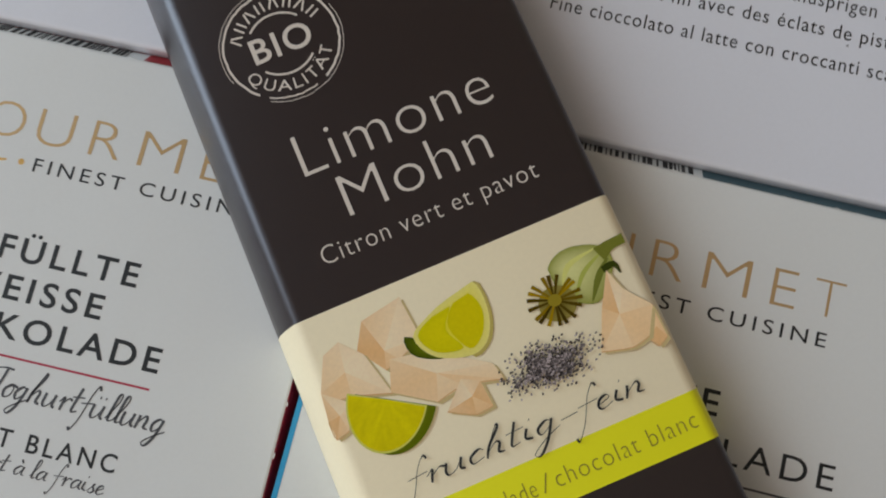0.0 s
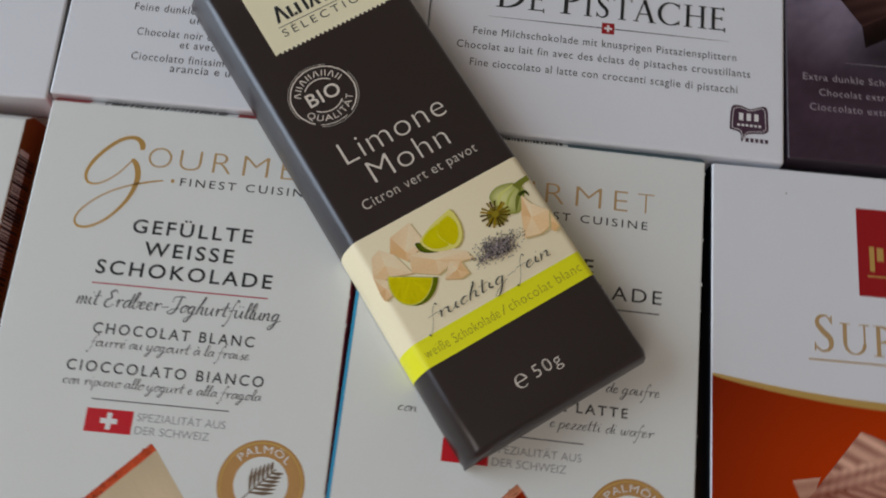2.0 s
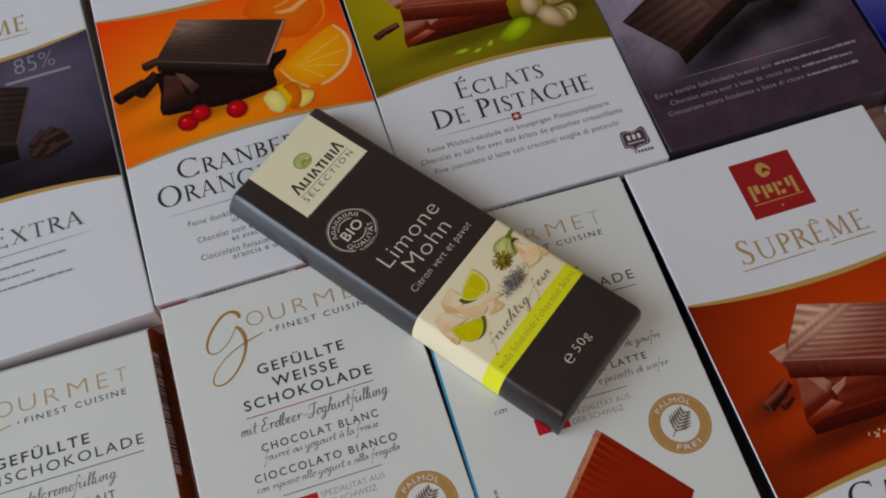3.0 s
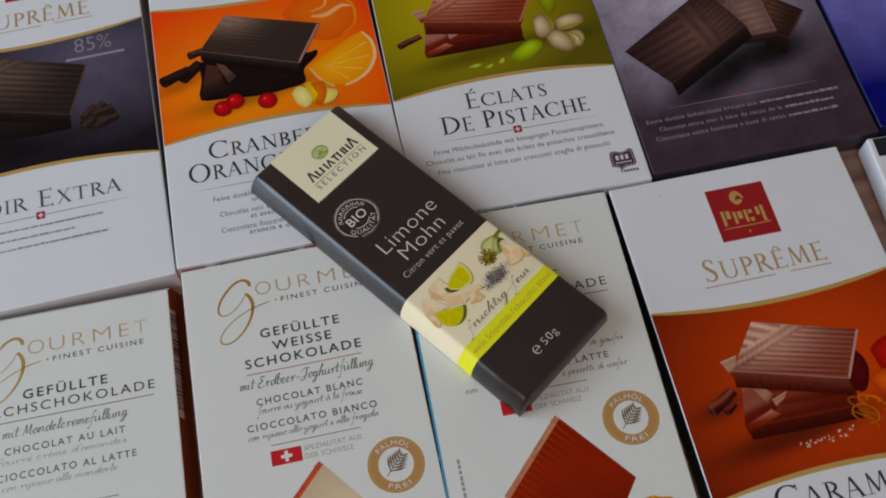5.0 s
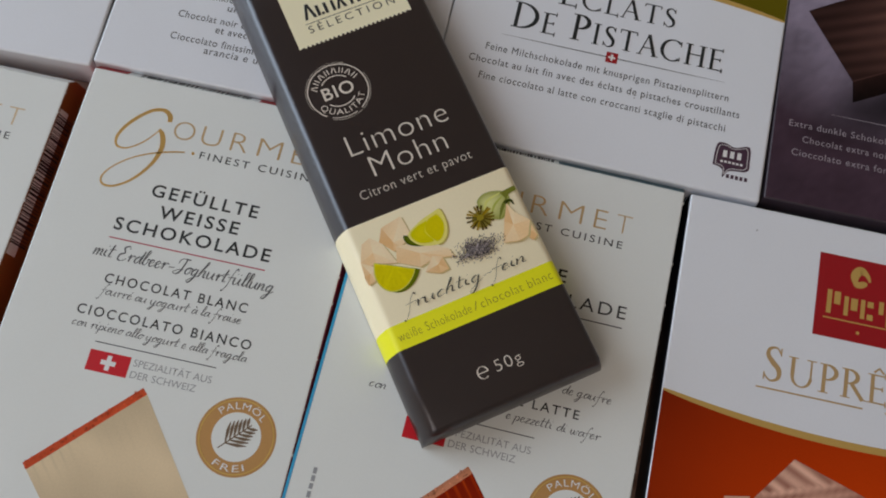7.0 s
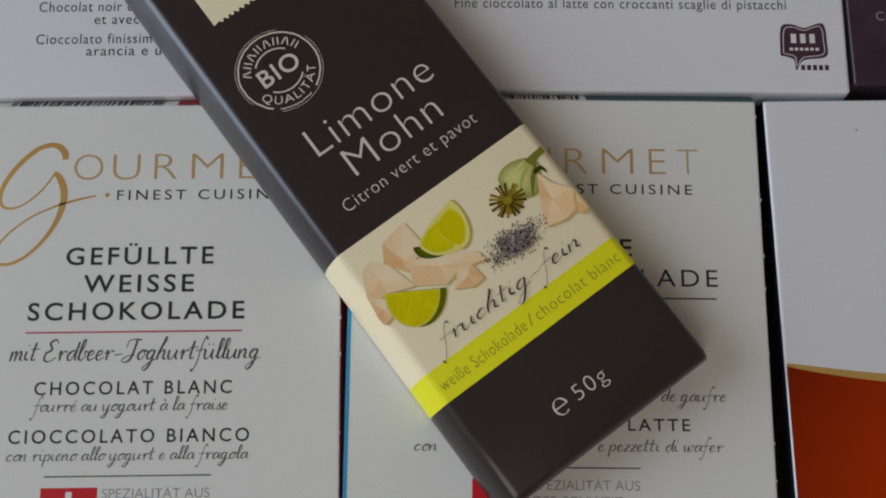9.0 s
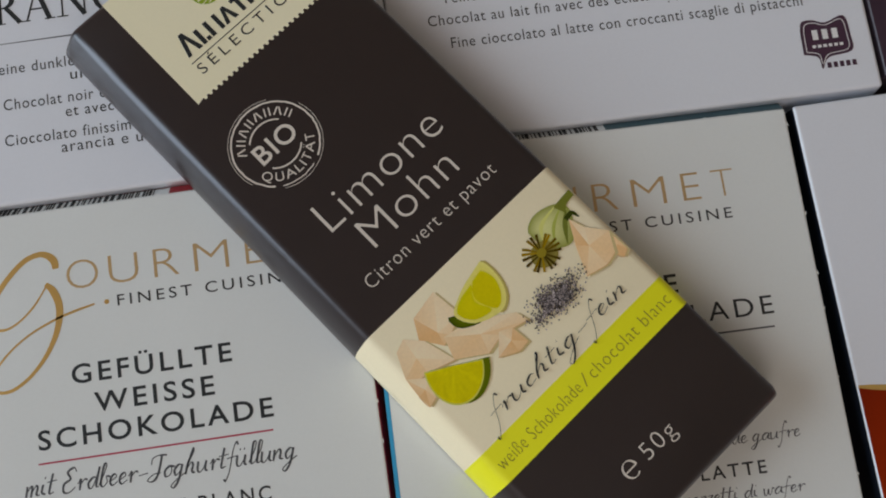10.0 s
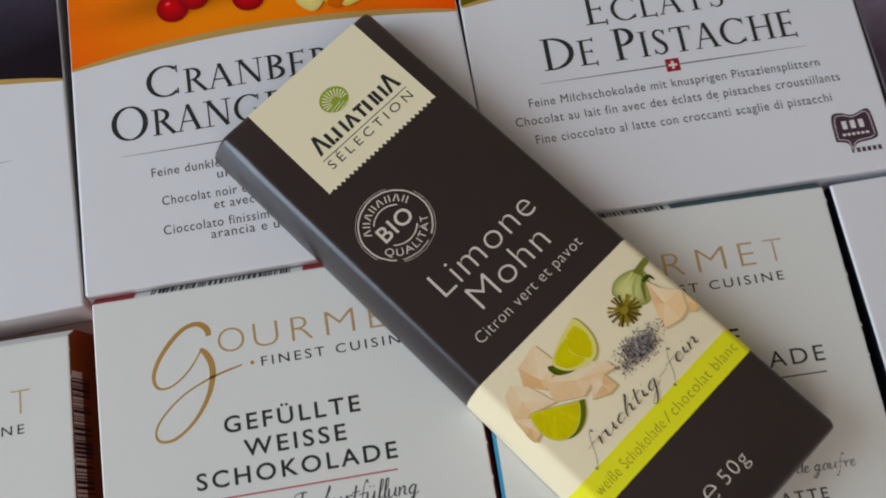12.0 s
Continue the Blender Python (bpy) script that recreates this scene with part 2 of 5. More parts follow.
def bar(x0, y0, x1, y1, w=0.05, tick=0.0):
    out = [([(x0, y0), (x1, y1)], w)]
    if tick:
        out.append(([(x1, y1 - tick), (x1, y1 + tick)], 0.045))
    return out


def roman(ch):
    """Strokes and width of a Roman capital."""
    if ch == "A":
        return bar(0.36, 1.0, 0.05, 0.0, 0.05) + bar(0.36, 1.0, 0.70, 0.0, 0.14) + bar(0.16, 0.36, 0.56, 0.36) + bar(-0.06, 0.018, 0.16, 0.018, 0.036) + bar(0.56, 0.018, 0.86, 0.018, 0.036), 0.8
    if ch == "B":
        return stem(0.15) + [arc(0.2, 0.76, 0.3, 0.22, 90, -90), arc(0.2, 0.27, 0.36, 0.25, 90, -90)], 0.64
    if ch == "C":
        return [arc(0.5, 0.5, 0.45, 0.5, 48, 312)] + bar(0.83, 0.74, 0.83, 0.98, 0.045) + bar(0.83, 0.04, 0.83, 0.22, 0.045), 0.9
    if ch == "D":
        return stem(0.15) + [arc(0.22, 0.5, 0.6, 0.48, 90, -90)], 0.9
    if ch == "E":
        return stem(0.15) + bar(0.15, 0.975, 0.55, 0.975, 0.05, 0.09) + bar(0.15, 0.52, 0.48, 0.52, 0.05, 0.08) + bar(0.15, 0.025, 0.6, 0.025, 0.05, 0.1), 0.66
    if ch == "G":
        return [arc(0.5, 0.5, 0.45, 0.5, 48, 300)] + stem(0.8, 0.06, 0.46, 0.12, (False, True)) + bar(0.83, 0.76, 0.83, 0.98, 0.045), 0.98
    if ch == "H":
        return stem(0.16) + stem(0.74) + bar(0.16, 0.52, 0.74, 0.52), 0.9
    if ch == "I":
        return stem(0.17), 0.34
    if ch == "L":
        return stem(0.15) + bar(0.15, 0.025, 0.58, 0.025, 0.05, 0.11), 0.62
    if ch == "M":
        return bar(0.14, 0.0, 0.2, 1.0, 0.05) + bar(0.2, 1.0, 0.5, 0.08, 0.13) + bar(0.5, 0.08, 0.8, 1.0, 0.05) + bar(0.82, 1.0, 0.9, 0.0, 0.13) + bar(0.0, 0.018, 0.28, 0.018, 0.036) + bar(0.74, 0.018, 1.05, 0.018, 0.036), 1.06
    if ch == "N":
        return stem(0.15, 0, 1, 0.05) + stem(0.78, 0, 1, 0.05, (False, True)) + bar(0.15, 1.0, 0.78, 0.0, 0.14), 0.92
    if ch == "O":
        return [arc(0.5, 0.5, 0.43, 0.5, 0, 360, n=28)], 1.0
    if ch == "P":
        return stem(0.15) + [arc(0.2, 0.72, 0.34, 0.26, 90, -90)], 0.6
    if ch == "R":
        return stem(0.15) + [arc(0.2, 0.74, 0.32, 0.24, 90, -90)] + bar(0.34, 0.5, 0.72, 0.0, 0.13) + bar(0.62, 0.018, 0.84, 0.018, 0.036), 0.74
    if ch == "S":
        pts = smooth([(0.46, 0.82, 0.045), (0.34, 0.97, 0.05), (0.16, 0.92, 0.09), (0.12, 0.74, 0.12), (0.27, 0.54, 0.15), (0.44, 0.36, 0.14), (0.44, 0.12, 0.1), (0.24, 0.02, 0.05), (0.07, 0.16, 0.045)], 4)
        return [([p[:2] for p in pts], [p[2] for p in pts])] + bar(0.47, 0.76, 0.47, 0.98, 0.04) + bar(0.06, 0.03, 0.06, 0.24, 0.04), 0.56
    if ch == "T":
        return stem(0.38, 0, 0.98, 0.13, (True, False)) + bar(0.02, 0.965, 0.74, 0.965, 0.05) + bar(0.03, 0.82, 0.03, 0.98, 0.045) + bar(0.73, 0.82, 0.73, 0.98, 0.045), 0.76
    if ch == "U":
        return stem(0.16, 0.36, 1, 0.13, (False, True)) + stem(0.76, 0.36, 1, 0.06, (False, True)) + [arc(0.46, 0.36, 0.3, 0.34, 180, 360, 0.11)], 0.92
    if ch == "X":
        return bar(0.1, 1.0, 0.68, 0.0, 0.14) + bar(0.64, 1.0, 0.1, 0.0, 0.05) + bar(0.0, 0.982, 0.26, 0.982, 0.036) + bar(0.54, 0.982, 0.76, 0.982, 0.036) + bar(0.0, 0.018, 0.22, 0.018, 0.036) + bar(0.54, 0.018, 0.82, 0.018, 0.036), 0.78
    if ch == "Y":
        return stem(0.4, 0, 0.5, 0.13, (True, False)) + bar(0.08, 1.0, 0.4, 0.45, 0.13) + bar(0.72, 1.0, 0.4, 0.45, 0.05), 0.78
    return [], 0.36


def roman_word(name, body, x0, x1, base, cap, z, mat, parent, small=0.8, label=""):
    """A word in Roman capitals, the first letter of each word taller."""
    art, x, first, laid = Art(z, 0.0015), 0.0, True, []
    for ch in body:
        size = 1.0 if first else small
        plain = {"É": "E", "Ê": "E"}.get(ch, ch)
        strokes, width = roman(plain)
        for pts, w in strokes:
            laid.append(([(x + p[0] * size, p[1] * size) for p in pts], [v * size for v in w] if isinstance(w, list) else w * size))
        if ch == "É":
            laid.append(([(x + 0.28 * size, 1.06 * size), (x + 0.46 * size, 1.24 * size)], [0.05, 0.1]))
        if ch == "Ê":
            laid.append(([(x + 0.18 * size, 1.06 * size), (x + 0.34 * size, 1.22 * size), (x + 0.5 * size, 1.06 * size)], 0.06))
        x += (width + 0.12) * size if ch != " " else 0.4
        first = ch == " "
    k = (x1 - x0) / x
    for pts, w in laid:
        art.ribbon([(x0 + p[0] * k, base + p[1] * cap) for p in pts], [v * cap for v in w] if isinstance(w, list) else w * cap)
    return art.put(name, mat, parent, label)


def folded_carton(width, length, height, mats, parent, run=2.0, drop=2.6, flare=(1.25, 1.25), name="carton"):
    """A carton whose far end slopes: top face from (0, 0) to (width, -length), a sloping fold beyond y = 0."""
    bm = bmesh.new()
    side = [(-length - 1.0, 0.0003 / MM), (-length, height), (0, height), (run, height - drop), (run, 0.0003 / MM)]
    share = [1, 0, 0, 0.25, 1]
    left = [bm.verts.new((-e * flare[0] * MM, y * MM, z * MM)) for (y, z), e in zip(side, share)]
    right = [bm.verts.new(((width + e * flare[1]) * MM, y * MM, z * MM)) for (y, z), e in zip(side, share)]
    bm.faces.new(left)
    bm.faces.new(right)
    for k in range(5):
        bm.faces.new([left[k], left[(k + 1) % 5], right[(k + 1) % 5], right[k]])
    bmesh.ops.recalc_face_normals(bm, faces=bm.faces)
    bmesh.ops.bevel(bm, geom=list(bm.edges), offset=0.35 * MM, segments=2, profile=0.5, affect="EDGES")
    for f in bm.faces:
        n = f.normal
        f.material_index = 0 if n.z > (0.86 if abs(n.x) > 0.2 else 0.5) else (2 if abs(n.x) <= abs(n.y) else (3 if n.x > 0 else 1))
    return part(name, bm, mats, parent)


def carton(width, length, height, mats, parent, flare=0.8, crease=0.7, name="carton"):
    """A folded carton from its top left corner (0, 0) to (width, -length); sides lean out a little. Materials: top, long sides, ends."""
    bm = bmesh.new()
    lo = [(-flare, flare), (width + flare, flare), (width + flare, -length - flare), (-flare, -length - flare)]
    hi = [(0, 0), (width, 0), (width, -length), (0, -length)]
    vl = [bm.verts.new((x * MM, y * MM, 0.0003)) for x, y in lo]
    vh = [bm.verts.new((x * MM, y * MM, height * MM)) for x, y in hi]
    bm.faces.new(vl)
    bm.faces.new(vh)
    for k in range(4):
        bm.faces.new([vl[k], vl[(k + 1) % 4], vh[(k + 1) % 4], vh[k]])
    bmesh.ops.recalc_face_normals(bm, faces=bm.faces)
    edges = list(bm.edges)
    bmesh.ops.bevel(bm, geom=edges, offset=crease * MM, segments=3, profile=0.5, affect="EDGES")
    for f in bm.faces:
        n = f.normal
        f.smooth = False
        f.material_index = 0 if abs(n.z) > 0.75 else (1 if abs(n.x) > abs(n.y) else 2)
    return part(name, bm, mats, parent)


# ---- room and table ----
def slab_box(name, x0, y0, z0, x1, y1, z1, mat, label, category, parent=None, bevel=0.0):
    bm = bmesh.new()
    bmesh.ops.create_cube(bm, size=1)
    for v in bm.verts:
        v.co = Vector((x0 if v.co.x < 0 else x1, y0 if v.co.y < 0 else y1, z0 if v.co.z < 0 else z1))
    if bevel:
        bmesh.ops.bevel(bm, geom=list(bm.edges), offset=bevel, segments=2, affect="EDGES")
    ob = part(name, bm, mat, parent)
    if category:
        tagged(ob, label, category, kind="structure")
    return ob


PLASTER = material("warm_white_plaster", (0.80, 0.735, 0.655), 0.9, vary=0.04, scale=12, bump=0.2)
FLOOR_WOOD = material("floor_wood", (0.28, 0.18, 0.10), 0.5, vary=0.12, scale=20)
slab_box("floor", -1.5, -1.9, -0.80, 2.3, 2.1, -0.75, FLOOR_WOOD, "brown wooden floor of the room", "floor")
slab_box("ceiling", -1.5, -1.9, 2.75, 2.3, 2.1, 2.80, PLASTER, "white plastered ceiling of the room", "ceiling")
slab_box("wall_north", -1.5, 2.0, -0.75, 2.3, 2.1, 2.75, PLASTER, "white plastered room wall", "wall")
# unseen south wall; its opening is made up for the warm fill lamp
front = tagged(new("wall_south"), "white plastered room wall with a window opening", "wall", kind="structure")
slab_box("wall_below_window", -1.5, -1.9, -0.75, 2.3, -1.8, 0.7, PLASTER, "", "", front)
slab_box("wall_above_window", -1.5, -1.9, 2.5, 2.3, -1.8, 2.75, PLASTER, "", "", front)
slab_box("wall_beside_window", -1.5, -1.9, 0.7, -1.05, -1.8, 2.5, PLASTER, "", "", front)
slab_box("wall_beside_window", 0.4, -1.9, 0.7, 2.3, -1.8, 2.5, PLASTER, "", "", front)
slab_box("wall_east", 2.2, -1.8, -0.75, 2.3, 2.0, 2.75, PLASTER, "white plastered room wall", "wall")
# the west wall round its window, close to the table
wall = tagged(new("wall_west"), "white plastered room wall with a window opening", "wall", kind="structure")
slab_box("wall_below_window", -1.5, -1.8, -0.75, -1.4, 2.0, 0.08, PLASTER, "", "", wall)
slab_box("wall_above_window", -1.5, -1.8, 1.22, -1.4, 2.0, 2.75, PLASTER, "", "", wall)
slab_box("wall_beside_window", -1.5, -1.8, 0.08, -1.4, -0.46, 1.22, PLASTER, "", "", wall)
slab_box("wall_beside_window", -1.5, 0.78, 0.08, -1.4, 2.0, 1.22, PLASTER, "", "", wall)


def wood_material():
    m = material("table_wood", (0.26, 0.15, 0.11), 0.45, vary=0.1, scale=120, bump=0.15)
    nodes, links = m.node_tree.nodes, m.node_tree.links
    bsdf = nodes["Principled BSDF"]
    where, stretch = nodes.new("ShaderNodeTexCoord"), nodes.new("ShaderNodeMapping")
    stretch.inputs["Scale"].default_value = (12, 160, 20)
    grain, ramp = nodes.new("ShaderNodeTexNoise"), nodes.new("ShaderNodeValToRGB")
    grain.inputs["Scale"].default_value, grain.inputs["Detail"].default_value, grain.inputs["Distortion"].default_value = 1.0, 5, 0.6
    ramp.color_ramp.elements[0].position, ramp.color_ramp.elements[1].position = 0.3, 0.7
    ramp.color_ramp.elements[0].color, ramp.color_ramp.elements[1].color = (0.17, 0.085, 0.06, 1), (0.40, 0.26, 0.20, 1)
    links.new(where.outputs["Object"], stretch.inputs["Vector"])
    links.new(stretch.outputs["Vector"], grain.inputs["Vector"])
    links.new(grain.outputs["Fac"], ramp.inputs["Fac"])
    links.new(ramp.outputs["Color"], bsdf.inputs["Base Color"])
    return m


WOOD = wood_material()
table = tagged(new("dining_table"), "reddish brown wooden table under the chocolate bars", "table")
slab_box("tabletop", -0.65, -0.5, -0.028, 0.75, 0.6, 0.0, WOOD, "", "", table, 0.002)
for lx in (-0.6, 0.64):
    for ly in (-0.45, 0.49):
        slab_box("leg", lx, ly, -0.75, lx + 0.06, ly + 0.06, -0.028, WOOD, "", "", table, 0.002)

H = 10.5

# ---- white filled bars ----
GROUP = "chocolate bars laid out on the table"


# ---- handwriting: strokes on an x-height of 1 ----
HAND = {" ": ([], 0.5)}


def glyph(c, advance, *strokes):
    HAND[c] = (strokes, advance)


def accent_glyph(c, base, *strokes):
    HAND[c] = ((*HAND[base][0], *strokes), HAND[base][1])


glyph("a", 0.95, [(0.7, 0.85), (0.4, 1.0), (0.08, 0.55), (0.2, 0.05), (0.5, 0.25), (0.72, 1.0)], [(0.72, 1.0), (0.7, 0.25), (0.95, 0.1)])
glyph("b", 0.8, [(0.0, 0.2), (0.3, 1.3), (0.38, 2.0), (0.2, 2.05), (0.12, 1.2), (0.12, 0.3), (0.35, 0.0), (0.62, 0.4), (0.5, 0.9), (0.8, 0.85)])
glyph("c", 0.8, [(0.6, 0.8), (0.38, 1.0), (0.06, 0.6), (0.2, 0.05), (0.65, 0.25)])
glyph("d", 0.95, [(0.7, 0.85), (0.4, 1.0), (0.08, 0.55), (0.2, 0.05), (0.5, 0.25), (0.78, 1.9)], [(0.78, 1.9), (0.72, 0.25), (0.95, 0.1)])
glyph("e", 0.75, [(0.05, 0.4), (0.5, 0.7), (0.38, 1.0), (0.12, 0.8), (0.08, 0.3), (0.3, 0.0), (0.7, 0.3)])
glyph("f", 0.7, [(-0.15, -1.4), (-0.02, -1.7), (0.18, -0.6), (0.24, 0.4), (0.28, 1.5), (0.46, 2.3), (0.64, 2.0)], [(-0.12, 0.85), (0.7, 1.0)])
glyph("g", 1.0, [(0.6, 0.85), (0.35, 1.0), (0.05, 0.55), (0.2, 0.05), (0.5, 0.35), (0.62, 1.0)], [(0.62, 1.0), (0.5, -0.5), (0.2, -1.5), (-0.05, -1.2), (0.4, -0.4), (1.0, 0.2)])
glyph("h", 0.9, [(0.0, 0.0), (0.1, 1.2), (0.3, 2.3), (0.36, 2.0), (0.05, 0.9), (0.0, 0.0)], [(0.0, 0.4), (0.32, 1.0), (0.5, 0.8), (0.48, 0.2), (0.75, 0.05)])
glyph("i", 0.55, [(0.1, 1.0), (0.08, 0.3), (0.4, 0.1)], [(0.18, 1.5), (0.2, 1.68)])
glyph("l", 0.5, [(0.0, 0.2), (0.35, 1.3), (0.4, 2.0), (0.2, 2.0), (0.15, 0.9), (0.2, 0.1), (0.5, 0.2)])
glyph("m", 1.15, [(0.0, 1.0), (0.02, 0.5), (0.02, 0.0)], [(0.02, 0.4), (0.3, 1.0), (0.42, 0.75), (0.4, 0.0)], [(0.4, 0.4), (0.7, 1.0), (0.84, 0.75), (0.82, 0.2), (1.1, 0.1)])
glyph("n", 0.9, [(0.0, 1.0), (0.02, 0.5), (0.0, 0.0)], [(0.02, 0.4), (0.35, 1.0), (0.52, 0.75), (0.5, 0.2), (0.8, 0.1)])
glyph("o", 0.8, [(0.4, 1.0), (0.08, 0.6), (0.2, 0.05), (0.55, 0.2), (0.6, 0.75), (0.4, 1.0), (0.85, 0.85)])
glyph("p", 0.8, [(0.05, 1.0), (0.04, 0.0), (0.02, -1.3)], [(0.03, 0.5), (0.35, 1.0), (0.62, 0.6), (0.45, 0.05), (0.1, 0.15)])
glyph("r", 0.8, [(0.0, 0.6), (0.2, 1.0), (0.22, 0.5), (0.24, 0.0)], [(0.24, 0.5), (0.5, 0.95), (0.75, 0.85)])
glyph("s", 0.65, [(0.0, 0.15), (0.35, 1.0), (0.3, 0.7), (0.5, 0.3), (0.3, 0.0), (0.05, 0.1)])
glyph("t", 0.65, [(0.2, 1.9), (0.14, 0.8), (0.16, 0.1), (0.5, 0.2)], [(-0.15, 1.15), (0.6, 1.25)])
glyph("u", 1.0, [(0.0, 1.0), (0.02, 0.3), (0.2, 0.0), (0.48, 0.3), (0.64, 1.0)], [(0.64, 1.0), (0.64, 0.25), (0.85, 0.05)])
glyph("w", 1.1, [(0.0, 1.0), (0.1, 0.1), (0.35, 0.1), (0.45, 0.9), (0.55, 0.1), (0.8, 0.2), (0.85, 0.95), (1.05, 0.85)])
glyph("y", 0.95, [(0.0, 1.0), (0.05, 0.3), (0.25, 0.05), (0.5, 0.4), (0.62, 1.0)], [(0.62, 1.0), (0.5, -0.8), (0.2, -1.5), (0.05, -1.1), (0.9, 0.15)])
glyph("z", 0.7, [(0.05, 0.95), (0.55, 0.95), (0.05, 0.05), (0.6, 0.1)])
glyph("E", 1.2, [(0.95, 1.75), (0.7, 2.15), (0.25, 1.8), (0.55, 1.15), (0.1, 0.75), (0.15, 0.05), (0.6, -0.1), (1.05, 0.35)])
glyph("J", 1.15, [(0.05, 1.3), (0.1, 1.9), (0.6, 2.1), (1.2, 2.05)], [(0.8, 2.05), (0.7, 0.4), (0.35, -0.3), (-0.1, -0.1), (0.3, 0.4), (0.9, 0.5)])
glyph("M", 1.4, [(-0.1, 0.1), (0.1, 0.3), (0.3, 2.0), (0.55, 0.3), (1.0, 2.0), (1.02, 0.2), (1.3, 0.1)])
glyph("-", 0.9, [(0.05, 0.5), (0.75, 0.62)])
glyph("'", 0.3, [(0.22, 2.0), (0.12, 1.6)])
accent_glyph("é", "e", [(0.32, 1.35), (0.52, 1.7)])
accent_glyph("è", "e", [(0.15, 1.7), (0.38, 1.35)])
accent_glyph("à", "a", [(0.25, 1.7), (0.48, 1.35)])
accent_glyph("ü", "u", [(0.15, 1.45), (0.17, 1.62)], [(0.5, 1.45), (0.52, 1.62)])


def handwriting(name, body, x0, x1, base, size, z, mat, parent, slant=0.55, label="", hair=0.11, press=0.20, tail=1.0, rise=0.0):
    """A slanted hand from x0 to x1, heavier where the pen moves down; tail shortens what hangs below the line."""
    total = sum(HAND[c][1] for c in body)
    art, x, k = Art(z, 0.0003), 0.0, (x1 - x0) / total
    for c in body:
        for pts in HAND[c][0]:
            flat = [(p[0], p[1] * (tail if p[1] < 0 else 1.0)) for p in pts]
            got = smooth([(x0 + (x + p[0]) * k + p[1] * size * slant, base + p[1] * size + rise * (x + p[0]) / total) for p in flat], 6)
            ws = [hair + press * (1.0 if b[1] < a[1] - 0.02 else 0.0) for a, b in zip(got, got[1:] + got[-1:])]
            ws = [sum(ws[max(0, n - 2):n + 3]) / len(ws[max(0, n - 2):n + 3]) for n in range(len(ws))]
            art.ribbon(got, ws)
        x += HAND[c][1]
    return art.put(name, mat, parent, label)



def swiss_flag(x0, y1, w, h, z, parent):
    flag = Art(z).rect(x0, y1 - h, x0 + w, y1).put("flag", RED_INK, parent, "small red flag with a white cross")
    cx, cy, a, b = x0 + w / 2, y1 - h / 2, h * 0.36, h * 0.11
    cross = Art(z + 0.02)
    cross.rect(cx - a, cy - b, cx + a, cy + b).rect(cx - b, cy - a, cx + b, cy + a)
    cross.put("flag_cross", WHITE_INK, flag)


def palm_seal(x, y, r, z, parent):
    seal_ = Art(z).oval(x, y, r, r, n=48).put("seal", BRONZE_INK, parent, "round bronze seal with a palm leaf")
    Art(z + 0.02).oval(x, y, r * 0.62, r * 0.62, n=40).put("seal_disc", CREAM_CARD, seal_)
    rim = Art(z + 0.02)
    circle = [(x + r * 0.93 * math.cos(radians(5 * k)), y + r * 0.93 * math.sin(radians(5 * k))) for k in range(72)]
    rim.ribbon(circle, r * 0.035, closed=True)
    rim.put("seal_ring", GOLD_INK, seal_)
    leaf = Art(z + 0.04, 0.002)
    base, tip = Vector((x - r * 0.38, y - r * 0.36)), Vector((x + r * 0.30, y + r * 0.36))
    axis = tip - base
    across = Vector((-axis.y, axis.x)).normalized()
    leaf.ribbon([tuple(base), tuple(tip)], r * 0.03)
    ahead = axis.normalized()
    for k in range(6):
        p = base + axis * (0.22 + 0.13 * k)
        reach = r * (0.54 - 0.055 * k)
        for side in (-1, 1):
            q = p + ahead * reach * 0.72 + across * side * reach * 0.69
            leaf.ribbon([tuple(p), tuple((p * 0.45 + q * 0.55) + across * side * 0.02 * r), tuple(q)], [r * 0.03, r * 0.085, r * 0.02])
    leaf.put("palm_leaf", DARK_BRONZE_INK, seal_)
    write_round("seal_word", "PALMÖL", x, y, r * 0.70, r * 0.17, z + 0.04, WHITE_INK, seal_, 90, 95)
    write_round("seal_word", "FREI", x, y, r * 0.87, r * 0.17, z + 0.04, WHITE_INK, seal_, 270, 58, inward=True)


def gold_initial(z, parent):
    """The looped golden initial with its swash, and the dot after it."""
    art = Art(z)
    a, w = line([(24.2, -11.0, 1.1), (24.0, -9.6, 1.35), (22.9, -8.4, 1.2), (21.2, -8.0, 1.0), (18.6, -8.9, 0.95), (15.6, -11.6, 0.95), (13.2, -14.8, 0.9), (12.0, -18.0, 0.8), (12.6, -20.3, 0.6), (14.6, -20.8, 0.45), (17.0, -19.8, 0.35), (19.6, -17.6, 0.35), (21.6, -15.0, 0.3), (22.6, -13.4, 0.3)])
    art.ribbon(a, w)
    a, w = line([(22.2, -13.6, 0.8), (23.4, -14.9, 1.3), (24.3, -17.4, 1.35), (24.2, -20.2, 1.2), (23.2, -23.4, 0.95), (21.2, -26.8, 0.75), (18.4, -29.8, 0.6), (15.2, -31.7, 0.6), (12.6, -31.7, 0.55), (11.6, -30.2, 0.45), (12.4, -27.9, 0.4), (15.0, -25.0, 0.35), (18.6, -22.4, 0.35), (23.0, -20.4, 0.4), (27.0, -19.2, 0.45), (30.6, -18.4, 0.3)])
    art.ribbon(a, w)
    art.put("gold_initial", GOLD, parent, "looped script initial in gold foil")
    Art(z).oval(32.8, -18.3, 0.45, 0.45, n=16).put("gold_dot", GOLD, parent)


